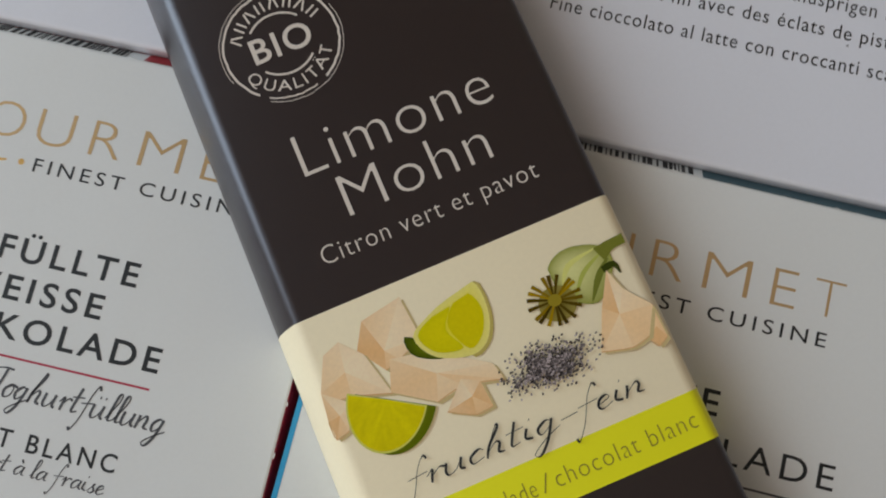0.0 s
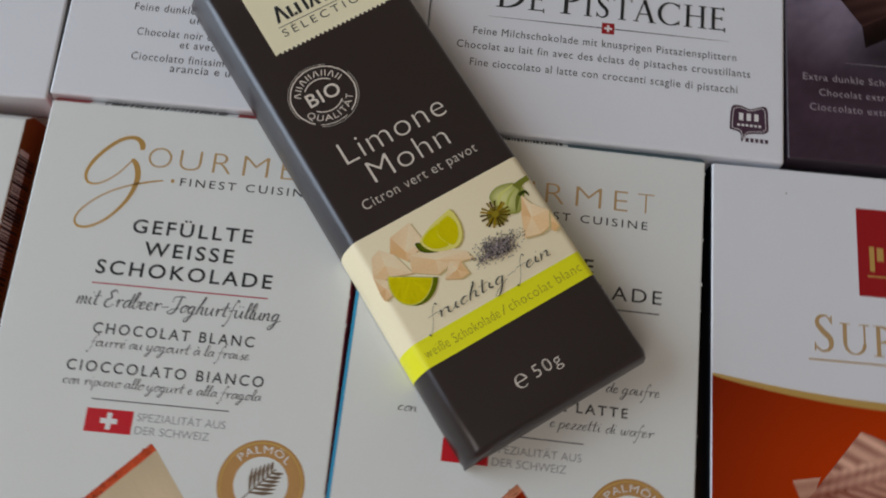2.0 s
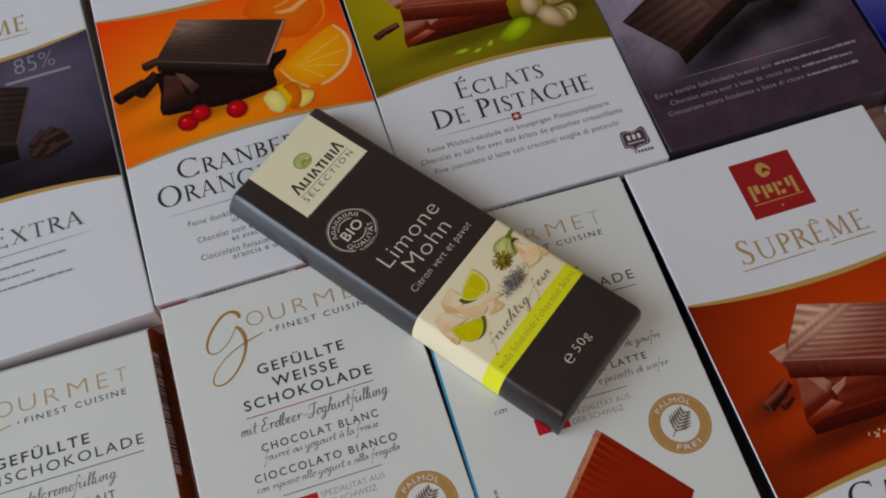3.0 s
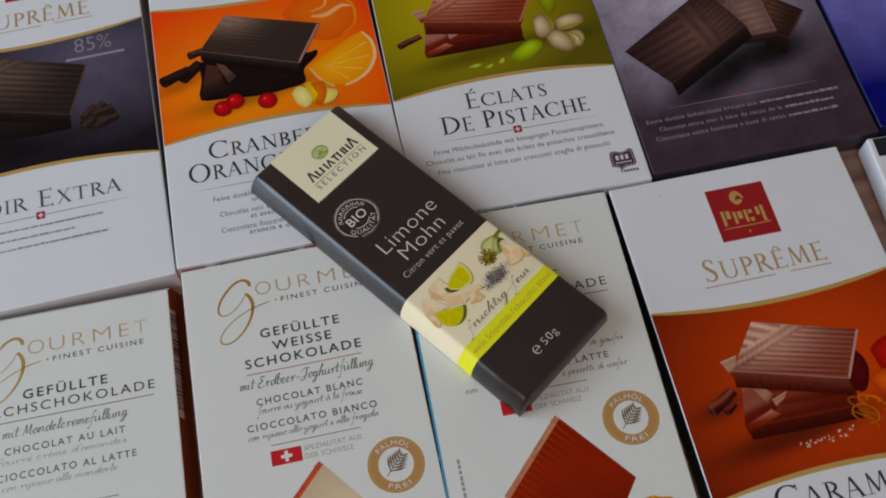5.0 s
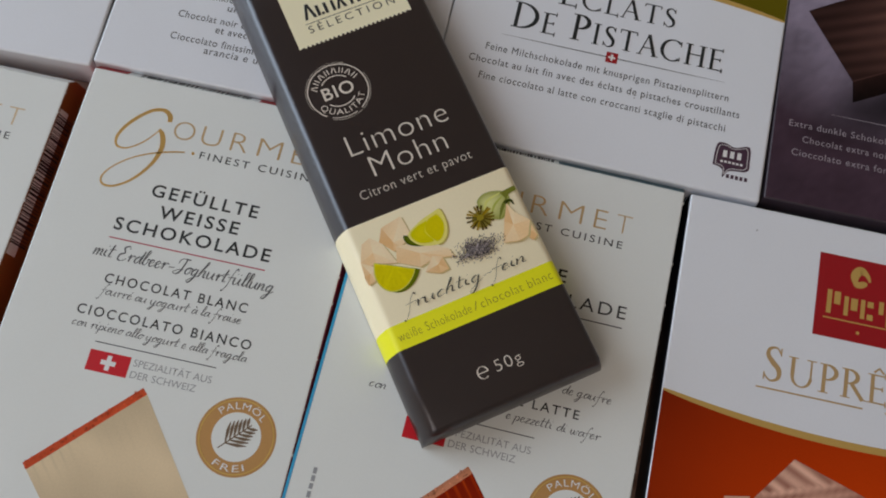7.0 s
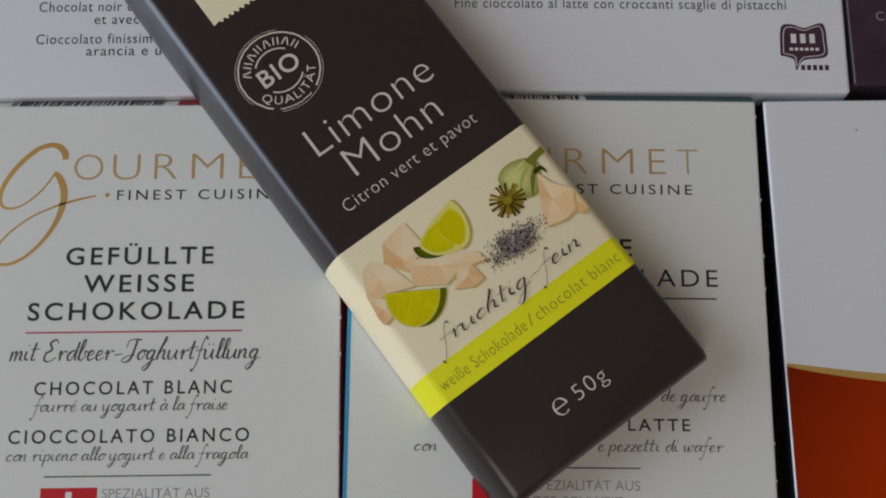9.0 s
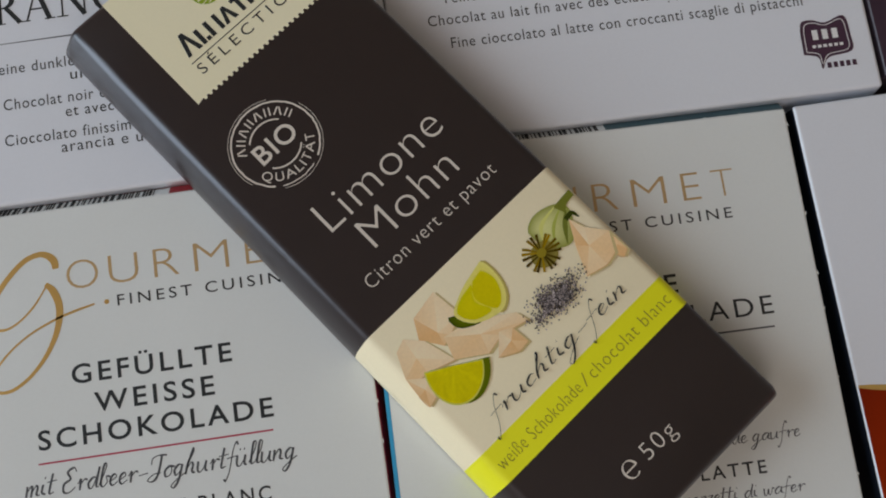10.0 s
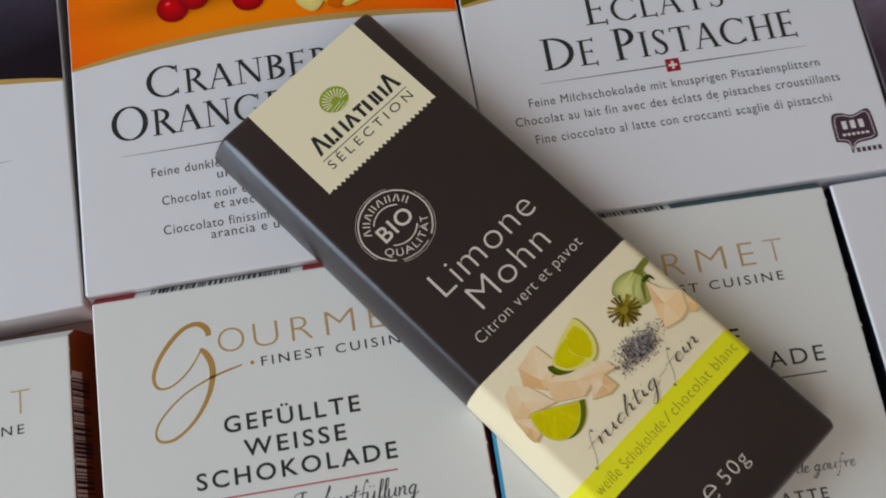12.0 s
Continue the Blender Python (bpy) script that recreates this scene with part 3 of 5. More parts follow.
def barcode(parent, place, length, height, seed, mat=BLACK_INK):
    """Black bars along a strip; place lays its own x, y in millimetres on the carton."""
    rng = random.Random(seed)
    bm = bmesh.new()
    x = 0.0
    while x < length - 0.6:
        w = rng.choice((0.18, 0.3, 0.3, 0.5, 0.7))
        bm.faces.new([bm.verts.new(place(p, q)) for p, q in ((x, 0), (x + w, 0), (x + w, height), (x, height))])
        x += w + rng.choice((0.2, 0.3, 0.45, 0.6))
    return tagged(part("barcode", bm, mat, parent), "printed black barcode", kind="stuff")


def filled_bar(m, side, accent, titles, second, third, label, line_x, seed, code, wide=80.0, prints=(), flare=(1.2, 1.2), end=None, seal_at=(64.2, -87.0)):
    """A white filled-chocolate carton with its printed face. titles: rows of (word, x0, x1, base)."""
    bar_ = thing("chocolate_bar", m, label, "chocolate bar", GROUP)
    # a blue carton's right side takes the darker copy with painted-in shade
    folded_carton(wide, 152.0, H, (CREAM_CARD, side, end or side, SHADED_TEAL_CARD if side is BLUE_CARD else side), bar_, flare=flare)
    z = H + 0.03
    gold_initial(z, bar_)
    for letter, x0, x1 in (("O", 26.0, 31.7), ("U", 33.6, 38.9), ("R", 41.7, 46.2), ("M", 49.0, 55.2), ("E", 58.3, 61.6), ("T", 63.9, 68.0)):
        write("gold_letter", letter, x0, x1, -15.3, 5.4, z, PALE_GOLD, bar_, -0.026 if letter == "T" else -0.018, label="thin gold capital")
    write("brand_line", "FINEST CUISINE", 34.7, 66.6, -19.3, 1.95, z, BLACK_INK, bar_, 0.002, 1.35)
    for word, x0, x1, base in titles:
        write("title", word, x0, x1, base, 3.3, z, accent, bar_, 0.013 if "M" not in word else 0.0, 1.25, label="dark spaced capitals")
    base = titles[-1][3]
    Art(z).rect(line_x[0], base - 2.5, line_x[1], base - 2.2).put("title_line", WINE_INK if side is MAROON_CARD else GREY_INK, bar_)
    y = base
    for body, x0, x1, dy, cap, ink, script in (*second, *third):
        if script:
            handwriting("script_line", body, x0, x1, y - dy, cap * 0.56, z, ink, bar_, 0.24, "slanted script line", 0.055 * cap, 0.06 * cap, 0.7)
        else:
            write("small_print", body, x0, x1, y - dy, cap, z, ink, bar_, 0.009, 1.3)
    Art(z).rect(24.1, -72.0, 54.8, -71.75).put("rule", GREY_INK, bar_)
    swiss_flag(23.6, -73.9, 10.4, 5.2, z, bar_)
    write("small_print", "SPEZIALITÄT AUS", 34.9, 54.6, -75.9, 1.75, z, SOFT_INK, bar_, -0.006, 1.0)
    write("small_print", "DER SCHWEIZ", 34.9, 51.4, -78.8, 1.75, z, SOFT_INK, bar_, -0.006, 1.0)
    palm_seal(*seal_at, 9.6, z, bar_)
    # nibs left where the carton was torn along its perforation
    rng, nibs = random.Random(seed), Art(H - 0.12, 0.0)
    y = -3.0
    while y > -149:
        nibs.oval(wide + 0.02, y, rng.uniform(0.05, 0.14), rng.uniform(0.2, 0.5), rng.uniform(-20, 20), n=8)
        y -= rng.uniform(5.0, 18.0)
    x = 3.0
    while x < wide - 3:
        nibs.oval(x, 0.05, rng.uniform(0.2, 0.6), rng.uniform(0.06, 0.16), rng.uniform(-20, 20), n=8)
        x += rng.uniform(2.5, 8.0)
    tagged(nibs.put("torn_nib", CREAM_CARD, bar_, "ragged white perforated carton edge"), kind="stuff")
    # faint upright note near the edge, unreadable
    note = Art(z)
    for k in range(14):
        note.rect(5.2, -91 - k * 1.9, 6.1, -92.5 - k * 1.9 + 0.1 * (k % 3))
    note.put("edge_note", SOFT_INK, bar_, "tiny upright grey note")
    if code == "end":
        # print on the sloping fold at the far end
        slope = Matrix.Translation((0, 0.00003, (H + 0.03) * MM)) @ Matrix.Rotation(-math.atan2(2.6, 2.0), 4, "X")
        for kind, x0, x1 in prints:
            if kind == "barcode":
                barcode(bar_, lambda p, q: slope @ Vector(((x0 + p) * MM, (q + 0.2) * MM, 0.00002)), x1 - x0, 2.9, seed)
            else:
                bm = bmesh.new()
                bm.faces.new([bm.verts.new(slope @ Vector((p * MM, q * MM, 0))) for p, q in ((x0, 0.1), (x1, 0.1), (x1, 3.1), (x0, 3.1))])
                part("end_print", bm, end or side, bar_)
    else:
        run = flare[1]
        slant = math.hypot(run, H)

        def on_side(p, q, off=0.05):
            return Vector(((wide + run * (1 - q / slant) + off * H / slant) * MM, (-9.0 - p) * MM, (H * q / slant + off * run / slant) * MM))

        bm = bmesh.new()
        bm.faces.new([bm.verts.new(on_side(p, q, 0.03)) for p, q in ((-1.5, 0.3), (40, 0.3), (40, slant - 0.5), (-1.5, slant - 0.5))])
        part("side_print_or_shade", bm, CREAM_CARD, bar_)
        barcode(bar_, on_side, 38.0, slant - 0.5, seed)
    return bar_


strawberry = filled_bar(
    pose(-0.1049, 0.0363, 0, 0, 0, -0.7), MAROON_CARD, BLACK_INK,
    (("GEFÜLLTE", 25.6, 53.9, -32.1), ("WEISSE", 29.2, 50.3, -37.5), ("SCHOKOLADE", 19.0, 60.1, -42.8)),
    (("mit Erdbeer-Joghurtfüllung", 16.2, 63.2, 7.7, 3.3, GREY_INK, True), ("CHOCOLAT BLANC", 21.2, 58.1, 14.1, 2.4, BLACK_INK, False), ("fourré au yogourt à la fraise", 21.3, 57.5, 17.2, 2.2, GREY_INK, True)),
    (("CIOCCOLATO BIANCO", 17.0, 61.6, 23.0, 2.4, BLACK_INK, False), ("con ripieno allo yogurt e alla fragola", 16.8, 61.5, 26.2, 2.1, GREY_INK, True)),
    "white carton of filled white chocolate with maroon sides", (18.8, 59.7), 3, "end", 78.4, (("colour", 0.2, 9.0), ("barcode", 12.6, 43.5), ("colour", 45.6, 78.2)), (0.6, 2.2))
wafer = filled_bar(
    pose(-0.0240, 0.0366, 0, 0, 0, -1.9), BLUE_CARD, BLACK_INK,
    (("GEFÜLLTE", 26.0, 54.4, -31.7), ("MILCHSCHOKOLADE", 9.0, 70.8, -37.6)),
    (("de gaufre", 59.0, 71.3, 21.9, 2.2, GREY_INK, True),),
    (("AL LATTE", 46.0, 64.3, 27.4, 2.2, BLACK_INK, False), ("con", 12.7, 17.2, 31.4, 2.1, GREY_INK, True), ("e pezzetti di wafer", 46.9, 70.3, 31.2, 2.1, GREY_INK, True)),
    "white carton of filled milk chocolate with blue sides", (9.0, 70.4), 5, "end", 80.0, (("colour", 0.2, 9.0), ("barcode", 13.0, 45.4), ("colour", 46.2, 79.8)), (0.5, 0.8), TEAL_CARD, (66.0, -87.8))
almond = filled_bar(
    pose(-0.1868, 0.0318, 0, 0, 0, -1.0), BROWN_CARD, BLACK_INK,
    (("GEFÜLLTE", 24.0, 53.2, -31.6), ("MILCHSCHOKOLADE", 7.0, 69.3, -36.8)),
    (("mit Mandelcremefüllung", 17.0, 59.6, 8.0, 3.2, GREY_INK, True), ("CHOCOLAT AU LAIT", 17.6, 58.2, 14.0, 2.4, GREY_INK, False), ("fourré crème d'amandes", 15.0, 58.5, 17.5, 2.1, SOFT_INK, True)),
    (("CIOCCOLATO AL LATTE", 15.0, 61.5, 23.0, 2.4, GREY_INK, False), ("con ripieno alle mandorle", 16.5, 55.0, 26.5, 2.1, SOFT_INK, True)),
    "white carton of filled milk chocolate with caramel brown sides", (7.6, 68.8), 7, "side", 76.6, (), (0.8, 3.0))
Art(H + 0.03).rect(-0.25, -150.0, 0.5, -1.0).put("edge_print", BLUE_CARD, wafer, "bright blue printed edge")

# pictures near the foot of the filled bars
WHITE_CHOC, PINK, MILK = lin(218, 200, 172), lin(198, 106, 88), lin(142, 44, 30)


def filled_piece(parent, tip, right, bottom, left, top_colour, filling, lines):
    """A printed broken piece: its face, the filling along its cut edge, ridges."""
    art = Art(H + 0.03, 0.004)
    def face(u, v):
        wave = max(0.0, math.sin(2 * math.pi * 14 * v)) ** 4 * max(0.0, 1 - u * 2.6) * (0.5 + 0.8 * noise.noise((u * 4, v * 5, tip[0])))
        sheen = 0.10 * noise.noise((u * 3 + v * 2, v * 4, 2.0)) + 0.16 * math.exp(-((u + v - 0.75) / 0.3) ** 2)
        return mix(shade(top_colour, 0.92 + sheen - 0.12 * u * v), lines, min(1.0, max(0.0, wave)))

    art.quilt(tip, right, bottom, left, face, 36, 90)
    d = Vector((left[0] - tip[0], left[1] - tip[1]))
    side = Vector((d.y, -d.x)).normalized() * 1.9
    art.poly([tip, (tip[0] + side.x, tip[1] + side.y), (left[0] + side.x, left[1] + side.y), left], [shade(filling, 1.3), filling, filling, filling])
    rng = random.Random(4)
    for k in range(70):
        f = rng.random()
        p = Vector(tip).lerp(Vector(left), f) + side * rng.uniform(0.1, 0.95)
        art.oval(p.x, p.y, rng.uniform(0.2, 0.5), rng.uniform(0.15, 0.3), rng.uniform(0, 180), shade(filling, rng.uniform(0.6, 1.5)), n=8)
    return art.put("printed_picture", PICTURE, parent, "printed picture of broken chocolate pieces")


filled_piece(strawberry, (40.4, -81.8), (58.0, -104.0), (38.0, -126.0), (18.0, -105.1), WHITE_CHOC, PINK, shade(WHITE_CHOC, 0.9))
filled_piece(wafer, (42.2, -83.5), (62.2, -108.0), (45.4, -131.0), (19.6, -107.4), MILK, lin(196, 140, 116), lin(200, 104, 84))
filled_piece(almond, (34.0, -80.0), (56.0, -100.0), (38.0, -124.0), (14.0, -104.0), lin(60, 28, 26), lin(120, 70, 50), lin(80, 44, 40))
extra = Art(H + 0.15, 0.004)
WAFER = lin(222, 148, 46)
rng = random.Random(9)
for cx, cy, a, c, turn, tone in ((67.0, -127.0, 9.5, 5.2, -40, 0.85), (70.5, -122.5, 11.0, 5.4, -34, 1.1)):
    rim = [(a * (1 + rng.uniform(-0.06, 0.06)) * math.cos(radians(w)), c * (1 + rng.uniform(-0.08, 0.08)) * math.sin(radians(w))) for w in range(0, 360, 15)]
    ct, st = math.cos(radians(turn)), math.sin(radians(turn))
    place = lambda p: (cx + ct * p[0] - st * p[1], cy + st * p[0] + ct * p[1])
    extra.poly([place(p) for p in rim], [shade(WAFER, tone * (0.8 + 0.5 * rng.random())) for p in rim])
    for k in range(-5, 6):
        u = a * k / 6
        h = c * math.sqrt(max(0.0, 1 - (u / a) ** 2)) * 0.9
        extra.ribbon([place((u - 0.6, -h)), place((u + 0.6, h))], 0.28, shade(WAFER, tone * 0.72))
    for k in range(-2, 3):
        v = c * k / 3
        h = a * math.sqrt(max(0.0, 1 - (v / c) ** 2)) * 0.9
        extra.ribbon([place((-h, v)), place((h, v))], 0.28, shade(WAFER, tone * 0.78))
    extra = lay(extra, "printed_wafer", wafer)
extra.poly([(34.9, -125.9), (44, -129), (69.4, -129.6), (66, -136), (40, -141), (30, -134)], [shade(MILK, 1.1), MILK, shade(MILK, 1.3), MILK, shade(MILK, 0.7), MILK])
extra.put("printed_picture", PICTURE, wafer, "printed picture of wafer and chocolate pieces")

# ---- picture bars ----
LEN_P, WID_P = 177.0, 91.0


def slab_art(art, a, b, c, d, base, light, depth, ridges=9, split=0.42, spot=(0.2, 0.25), rim=True, cut=0.0, diag=0.75, reach=1.0, relief=0.8):
    """A printed chocolate slab: ridged top a-b-c-d (from far left), the broken near edge below it and its bright right rim."""
    def face(u, v):
        shine = math.exp(-((u - spot[0]) ** 2 / 0.16 + (v - spot[1]) ** 2 / 0.30) / reach)
        s = u + diag * v
        if s < split:
            wave = math.sin(2 * math.pi * ridges * 0.55 * (v - 0.3 * u))
        elif s < split + 0.22:
            wave = math.sin(2 * math.pi * 9 * (s - split))
        else:
            wave = math.sin(2 * math.pi * ridges * (v + 0.06 * u))
        wave *= max(0.0, 1 - 0.8 * max(0.0, s - 0.9)) * (0.55 + 0.5 * noise.noise((u * 3.0 + a[0], v * 6.0, 3.0)))
        wave *= relief
        tone = mix(base, light, min(1.0, max(0.0, shine * (0.58 + 0.42 * wave) + 0.13 * wave + 0.08)))
        return shade(tone, 0.95 + 0.12 * wave + 0.10 * noise.noise((u * 9 + a[1], v * 9, 7.0)))

    drop = Vector((cut, -depth))

    def broken(u, v):
        n = noise.noise((u * 26 + a[0], v * 3.0, a[1]))
        return shade(mix(base, light, 0.10 * (1 - v)), 0.30 + 0.45 * (1 - v) + 0.22 * n)

    art.quilt(d, c, tuple(Vector(c) + drop), tuple(Vector(d) + drop), broken, 40, 6)
    art.quilt(a, b, c, d, face, 30, max(24, ridges * 5))
    if rim:
        art.ribbon([b, c], 0.9, mix(base, light, 0.5))
    art.ribbon([d, c], 0.45, mix(base, light, 0.3))


def curls(art, x, y, base, seed, n=7, spread=6.0):
    """Rolled shavings: short dark rolls with a lit top and a hollow end."""
    rng = random.Random(seed)
    for k in range(n):
        px, py = x + rng.uniform(-spread, spread), y + rng.uniform(-spread * 0.5, spread * 0.5)
        w, long, thick = radians(rng.uniform(-5, 45)), rng.uniform(2.2, 4.5), rng.uniform(1.3, 2.0)
        along, across = Vector((math.cos(w), math.sin(w))) * long, Vector((-math.sin(w), math.cos(w))) * thick
        p = Vector((px, py))
        art.quilt(tuple(p - along + across), tuple(p + along + across), tuple(p + along - across), tuple(p - along - across), lambda u, v: shade(base, 0.35 + 1.3 * math.exp(-((v - 0.3) / 0.22) ** 2)), 3, 8)
        art.oval(px - along.x, py - along.y, 0.9, thick, math.degrees(w), shade(base, 0.15), shade(base, 0.9), n=14)


def curl_roll(art, p, q, thick, light, dark):
    """One rolled shaving from p to q, lit along its top, with a hollow open end at q."""
    p, q = Vector(p), Vector(q)
    along = (q - p).normalized()
    across = Vector((-along.y, along.x)) * thick / 2
    if across.y < 0:
        across = -across
    art.quilt(tuple(p + across * 0.8), tuple(q + across), tuple(q - across), tuple(p - across * 0.8), lambda u, v: mix(dark, light, math.exp(-((v - 0.28 - 0.1 * math.sin(5 * u)) / 0.24) ** 2)), 6, 10)
    art.oval(q.x, q.y, thick * 0.26, thick / 2, math.degrees(math.atan2(along.y, along.x)), shade(dark, 0.3), mix(dark, light, 0.55), n=18)


def chunk_of_milk(art, points, base, light):
    """A small printed wedge of chocolate with one lit face."""
    a, b, c, d = points
    art.quilt(a, b, c, d, lambda u, v: mix(light, base, min(1.0, 0.2 + 0.9 * v + 0.2 * math.sin(9 * v))), 6, 12)


def picture_bar(m, label, ground, white=True, sides=None):
    """A wide carton; its origin is the near left corner of its face."""
    b = thing("chocolate_bar", m, label, "chocolate bar", GROUP)
    body = carton(WID_P, LEN_P, H, (WHITE_CARD, sides or WHITE_CARD, sides or WHITE_CARD) if white else (ground, ground, ground), b, flare=0.6, crease=0.6)
    body.location = (0, LEN_P * MM, 0)
    return b


def gap_shade_side(b, reach=177.0):
    """A near-black sheet on a carton's left side, painting in the gap's shade."""
    bm = bmesh.new()
    bm.faces.new([bm.verts.new((x * MM, y * MM, z * MM)) for x, y, z in ((-0.66, 0.2, 0.1), (-0.05, 0.2, H - 0.35), (-0.05, reach - 0.2, H - 0.35), (-0.66, reach - 0.2, 0.1))])
    # the white side's shade in the narrow gap, put on as dark colour
    part("side_print_or_shade", bm, BAND_INK, b, "very dark sheet with the gap's shade painted on the side")


def low_curve(u):
    return 55.0 + 4.2 * (1 - ((u - 45.5) / 45.5) ** 2)


def high_curve(u):
    return 124.3 - 4.2 * (1 - ((u - 45.5) / 45.5) ** 2)


def picture_ground(b, colour):
    art = Art(H + 0.02)
    art.field(low_curve, high_curve, 0.25, 90.75, colour, 60, 50)
    panel = art.put("picture_ground", PICTURE, b, "printed picture panel")
    gold = Art(H + 0.04)
    us = [0.25 + 90.5 * k / 40 for k in range(41)]
    gold.ribbon([(u, low_curve(u)) for u in us], [0.5 + 1.3 * math.sin(math.pi * k / 40) ** 0.5 for k in range(41)])
    gold.put("gold_edge", GOLD_INK, b, "thin gold curve")
    gold = Art(H + 0.04)
    gold.ribbon([(u, high_curve(u)) for u in us], [0.5 + 1.3 * math.sin(math.pi * k / 40) ** 0.5 for k in range(41)])
    gold.put("gold_edge", GOLD_INK, b, "thin gold curve")
    return panel


def maker_mark(b, x=34.9, y=146.2, w=22.4, h=22.2):
    """The red square with its golden device and word, as plain shapes."""
    z = H + 0.04
    mark = Art(z).poly([(x, y), (x + w, y), (x + w, y + h), (x, y + h)]).put("maker_mark", MARK_RED, b, "deep red square mark with gold shapes")
    cx = x + w / 2
    g = Art(z + 0.02, 0.002)
    a, ws = line([(cx - 1.5, y + 14.8, 0.8), (cx - 1.9, y + 17.4, 2.2), (cx - 0.6, y + 19.2, 2.2), (cx + 1.2, y + 18.2, 1.2), (cx + 2.0, y + 16.6, 0.6)], 5)
    g.ribbon(a, ws).oval(cx - 0.2, y + 15.4, 1.7, 0.9, 20)
    g.put("mark_device", GOLD_INK, mark, "gold curved device")
    for dx, bw, y0, y1 in ((2.8, 1.2, 6.3, 12.6), (4.6, 1.6, 9.0, 12.4), (7.2, 1.1, 6.5, 11.6), (8.9, 1.7, 8.2, 11.4), (11.4, 1.1, 6.5, 11.6), (13.1, 1.5, 6.5, 8.0), (13.1, 1.5, 9.8, 11.4), (16.0, 1.2, 8.6, 12.0), (17.9, 1.2, 5.6, 12.3)):
        Art(z + 0.02).rect(x + dx, y + y0, x + dx + bw, y + y1).put("mark_bar", GOLD_INK, mark)
    Art(z + 0.02).rect(x + 2.2, y + 4.9, x + w - 2.2, y + 5.25).put("mark_line", GOLD_INK, mark)
    Art(z + 0.02).oval(cx, y + 2.6, 0.45, 0.45, n=12).put("mark_dot", GOLD_INK, mark)


def range_word(b):
    z = H + 0.04
    roman_word("range_word", "SUPRÊME", 23.6, 70.5, LEN_P - 45.2, 9.0, z, PALE_GOLD, b, 0.82, "gold Roman capitals")
    lines = Art(z)
    lines.rect(22.5, LEN_P - 47.3, 49.0, LEN_P - 46.9).rect(54.5, LEN_P - 47.3, 70.5, LEN_P - 46.9)
    lines.put("gold_rule", PALE_GOLD, b)


def small_cross(b, x, y):
    mark = Art(H + 0.05).rect(x - 1.6, y - 1.6, x + 1.6, y + 1.6).put("cross_mark", MARK_RED, b, "tiny red square with a white cross")
    c = Art(H + 0.07, 0.002)
    c.rect(x - 1.0, y - 0.3, x + 1.0, y + 0.3).rect(x - 0.3, y - 1.0, x + 0.3, y + 1.0)
    c.put("cross", WHITE_INK, mark)


def rule(b, y, x0=13.0, x1=78.0, mat=GREY_INK):
    art = Art(H + 0.03)
    n = 24
    art.ribbon([(x0 + (x1 - x0) * k / n, y) for k in range(n + 1)], [0.06 + 0.22 * math.sin(math.pi * k / n) for k in range(n + 1)])
    art.put("rule", mat, b)


def small_lines(b, rows, cap=2.1, mat=None):
    for body, x0, x1, base in rows:
        write("small_print", body, x0, x1, base, cap, H + 0.03, mat or BLACK_INK, b, 0.0, 1.12)


def bars_of_print(b, rows, h, mat, seed=1):
    """Unreadable lines as rows of short bars."""
    rng = random.Random(seed)
    for x0, x1, base in rows:
        art, x = Art(H + 0.03), x0
        while x < x1 - 1:
            w = min(rng.uniform(0.9, 4.2), x1 - x)
            art.rect(x, base, x + w, base + h * rng.uniform(0.75, 1.1))
            x += w + 0.45
        art.put("small_print", mat, b)


def certificate(b, x, y):
    """The dark certification mark as plain shapes."""
    z = H + 0.04
    pts = smooth([(x, y + 2.6), (x + 0.4, y + 8.6), (x + 2.6, y + 9.4), (x + 5.2, y + 8.6), (x + 9.0, y + 9.6), (x + 9.6, y + 5.4), (x + 9.2, y + 2.4), (x + 4.6, y + 1.6), (x + 3.0, y - 0.6), (x + 2.6, y + 1.8), (x, y + 2.6)], 4)[:-1]
    mark = Art(z).poly(pts).put("certificate_mark", PLUM_INK, b, "dark plum certification mark with pale bars")
    inner = [(x + 4.8 + (p[0] - x - 4.8) * 0.86, y + 5.4 + (p[1] - y - 5.4) * 0.84) for p in pts]
    Art(z + 0.01).ribbon(inner, 0.16, closed=True).put("mark_ring", WHITE_INK, mark)
    for k in range(3):
        Art(z + 0.02).rect(x + 2.3 + 1.9 * k, y + 5.3, x + 3.4 + 1.9 * k, y + 7.3).put("mark_bar", WHITE_INK, mark)
    for k in range(6):
        Art(z + 0.02).rect(x + 1.9 + 1.05 * k, y + 3.7, x + 2.6 + 1.05 * k, y + 4.3).put("mark_bar", WHITE_INK, mark)
    for k in range(5):
        Art(z).rect(x + 4.0 + 1.2 * k, y - 0.5, x + 4.8 + 1.2 * k, y + 0.6).put("mark_bar", PLUM_INK, mark)




def glow(centre, inner, outer, reach, dim=(), mottle=0.0):
    """A picture's ground: a glow round its centre, printed dark pools (x, y, half length, half width, turn, depth) and a stony mottling."""
    def colour(u, v):
        d = math.hypot((u - centre[0]) * 0.8, v - centre[1]) / reach
        tone = mix(inner, outer, min(1.0, d) ** 1.2)
        for x, y, a, b, turn, deep in dim:
            c, s = math.cos(radians(turn)), math.sin(radians(turn))
            p, q = ((u - x) * c + (v - y) * s) / a, ((v - y) * c - (u - x) * s) / b
            tone = shade(tone, 1 - deep * math.exp(-(p * p + q * q) ** 1.5))
        if mottle:
            tone = shade(tone, 1 + mottle * (noise.noise((u * 0.12, v * 0.12, 1.0)) + 0.7 * noise.noise((u * 0.5, v * 0.5, 4.0))))
        return tone
    return colour


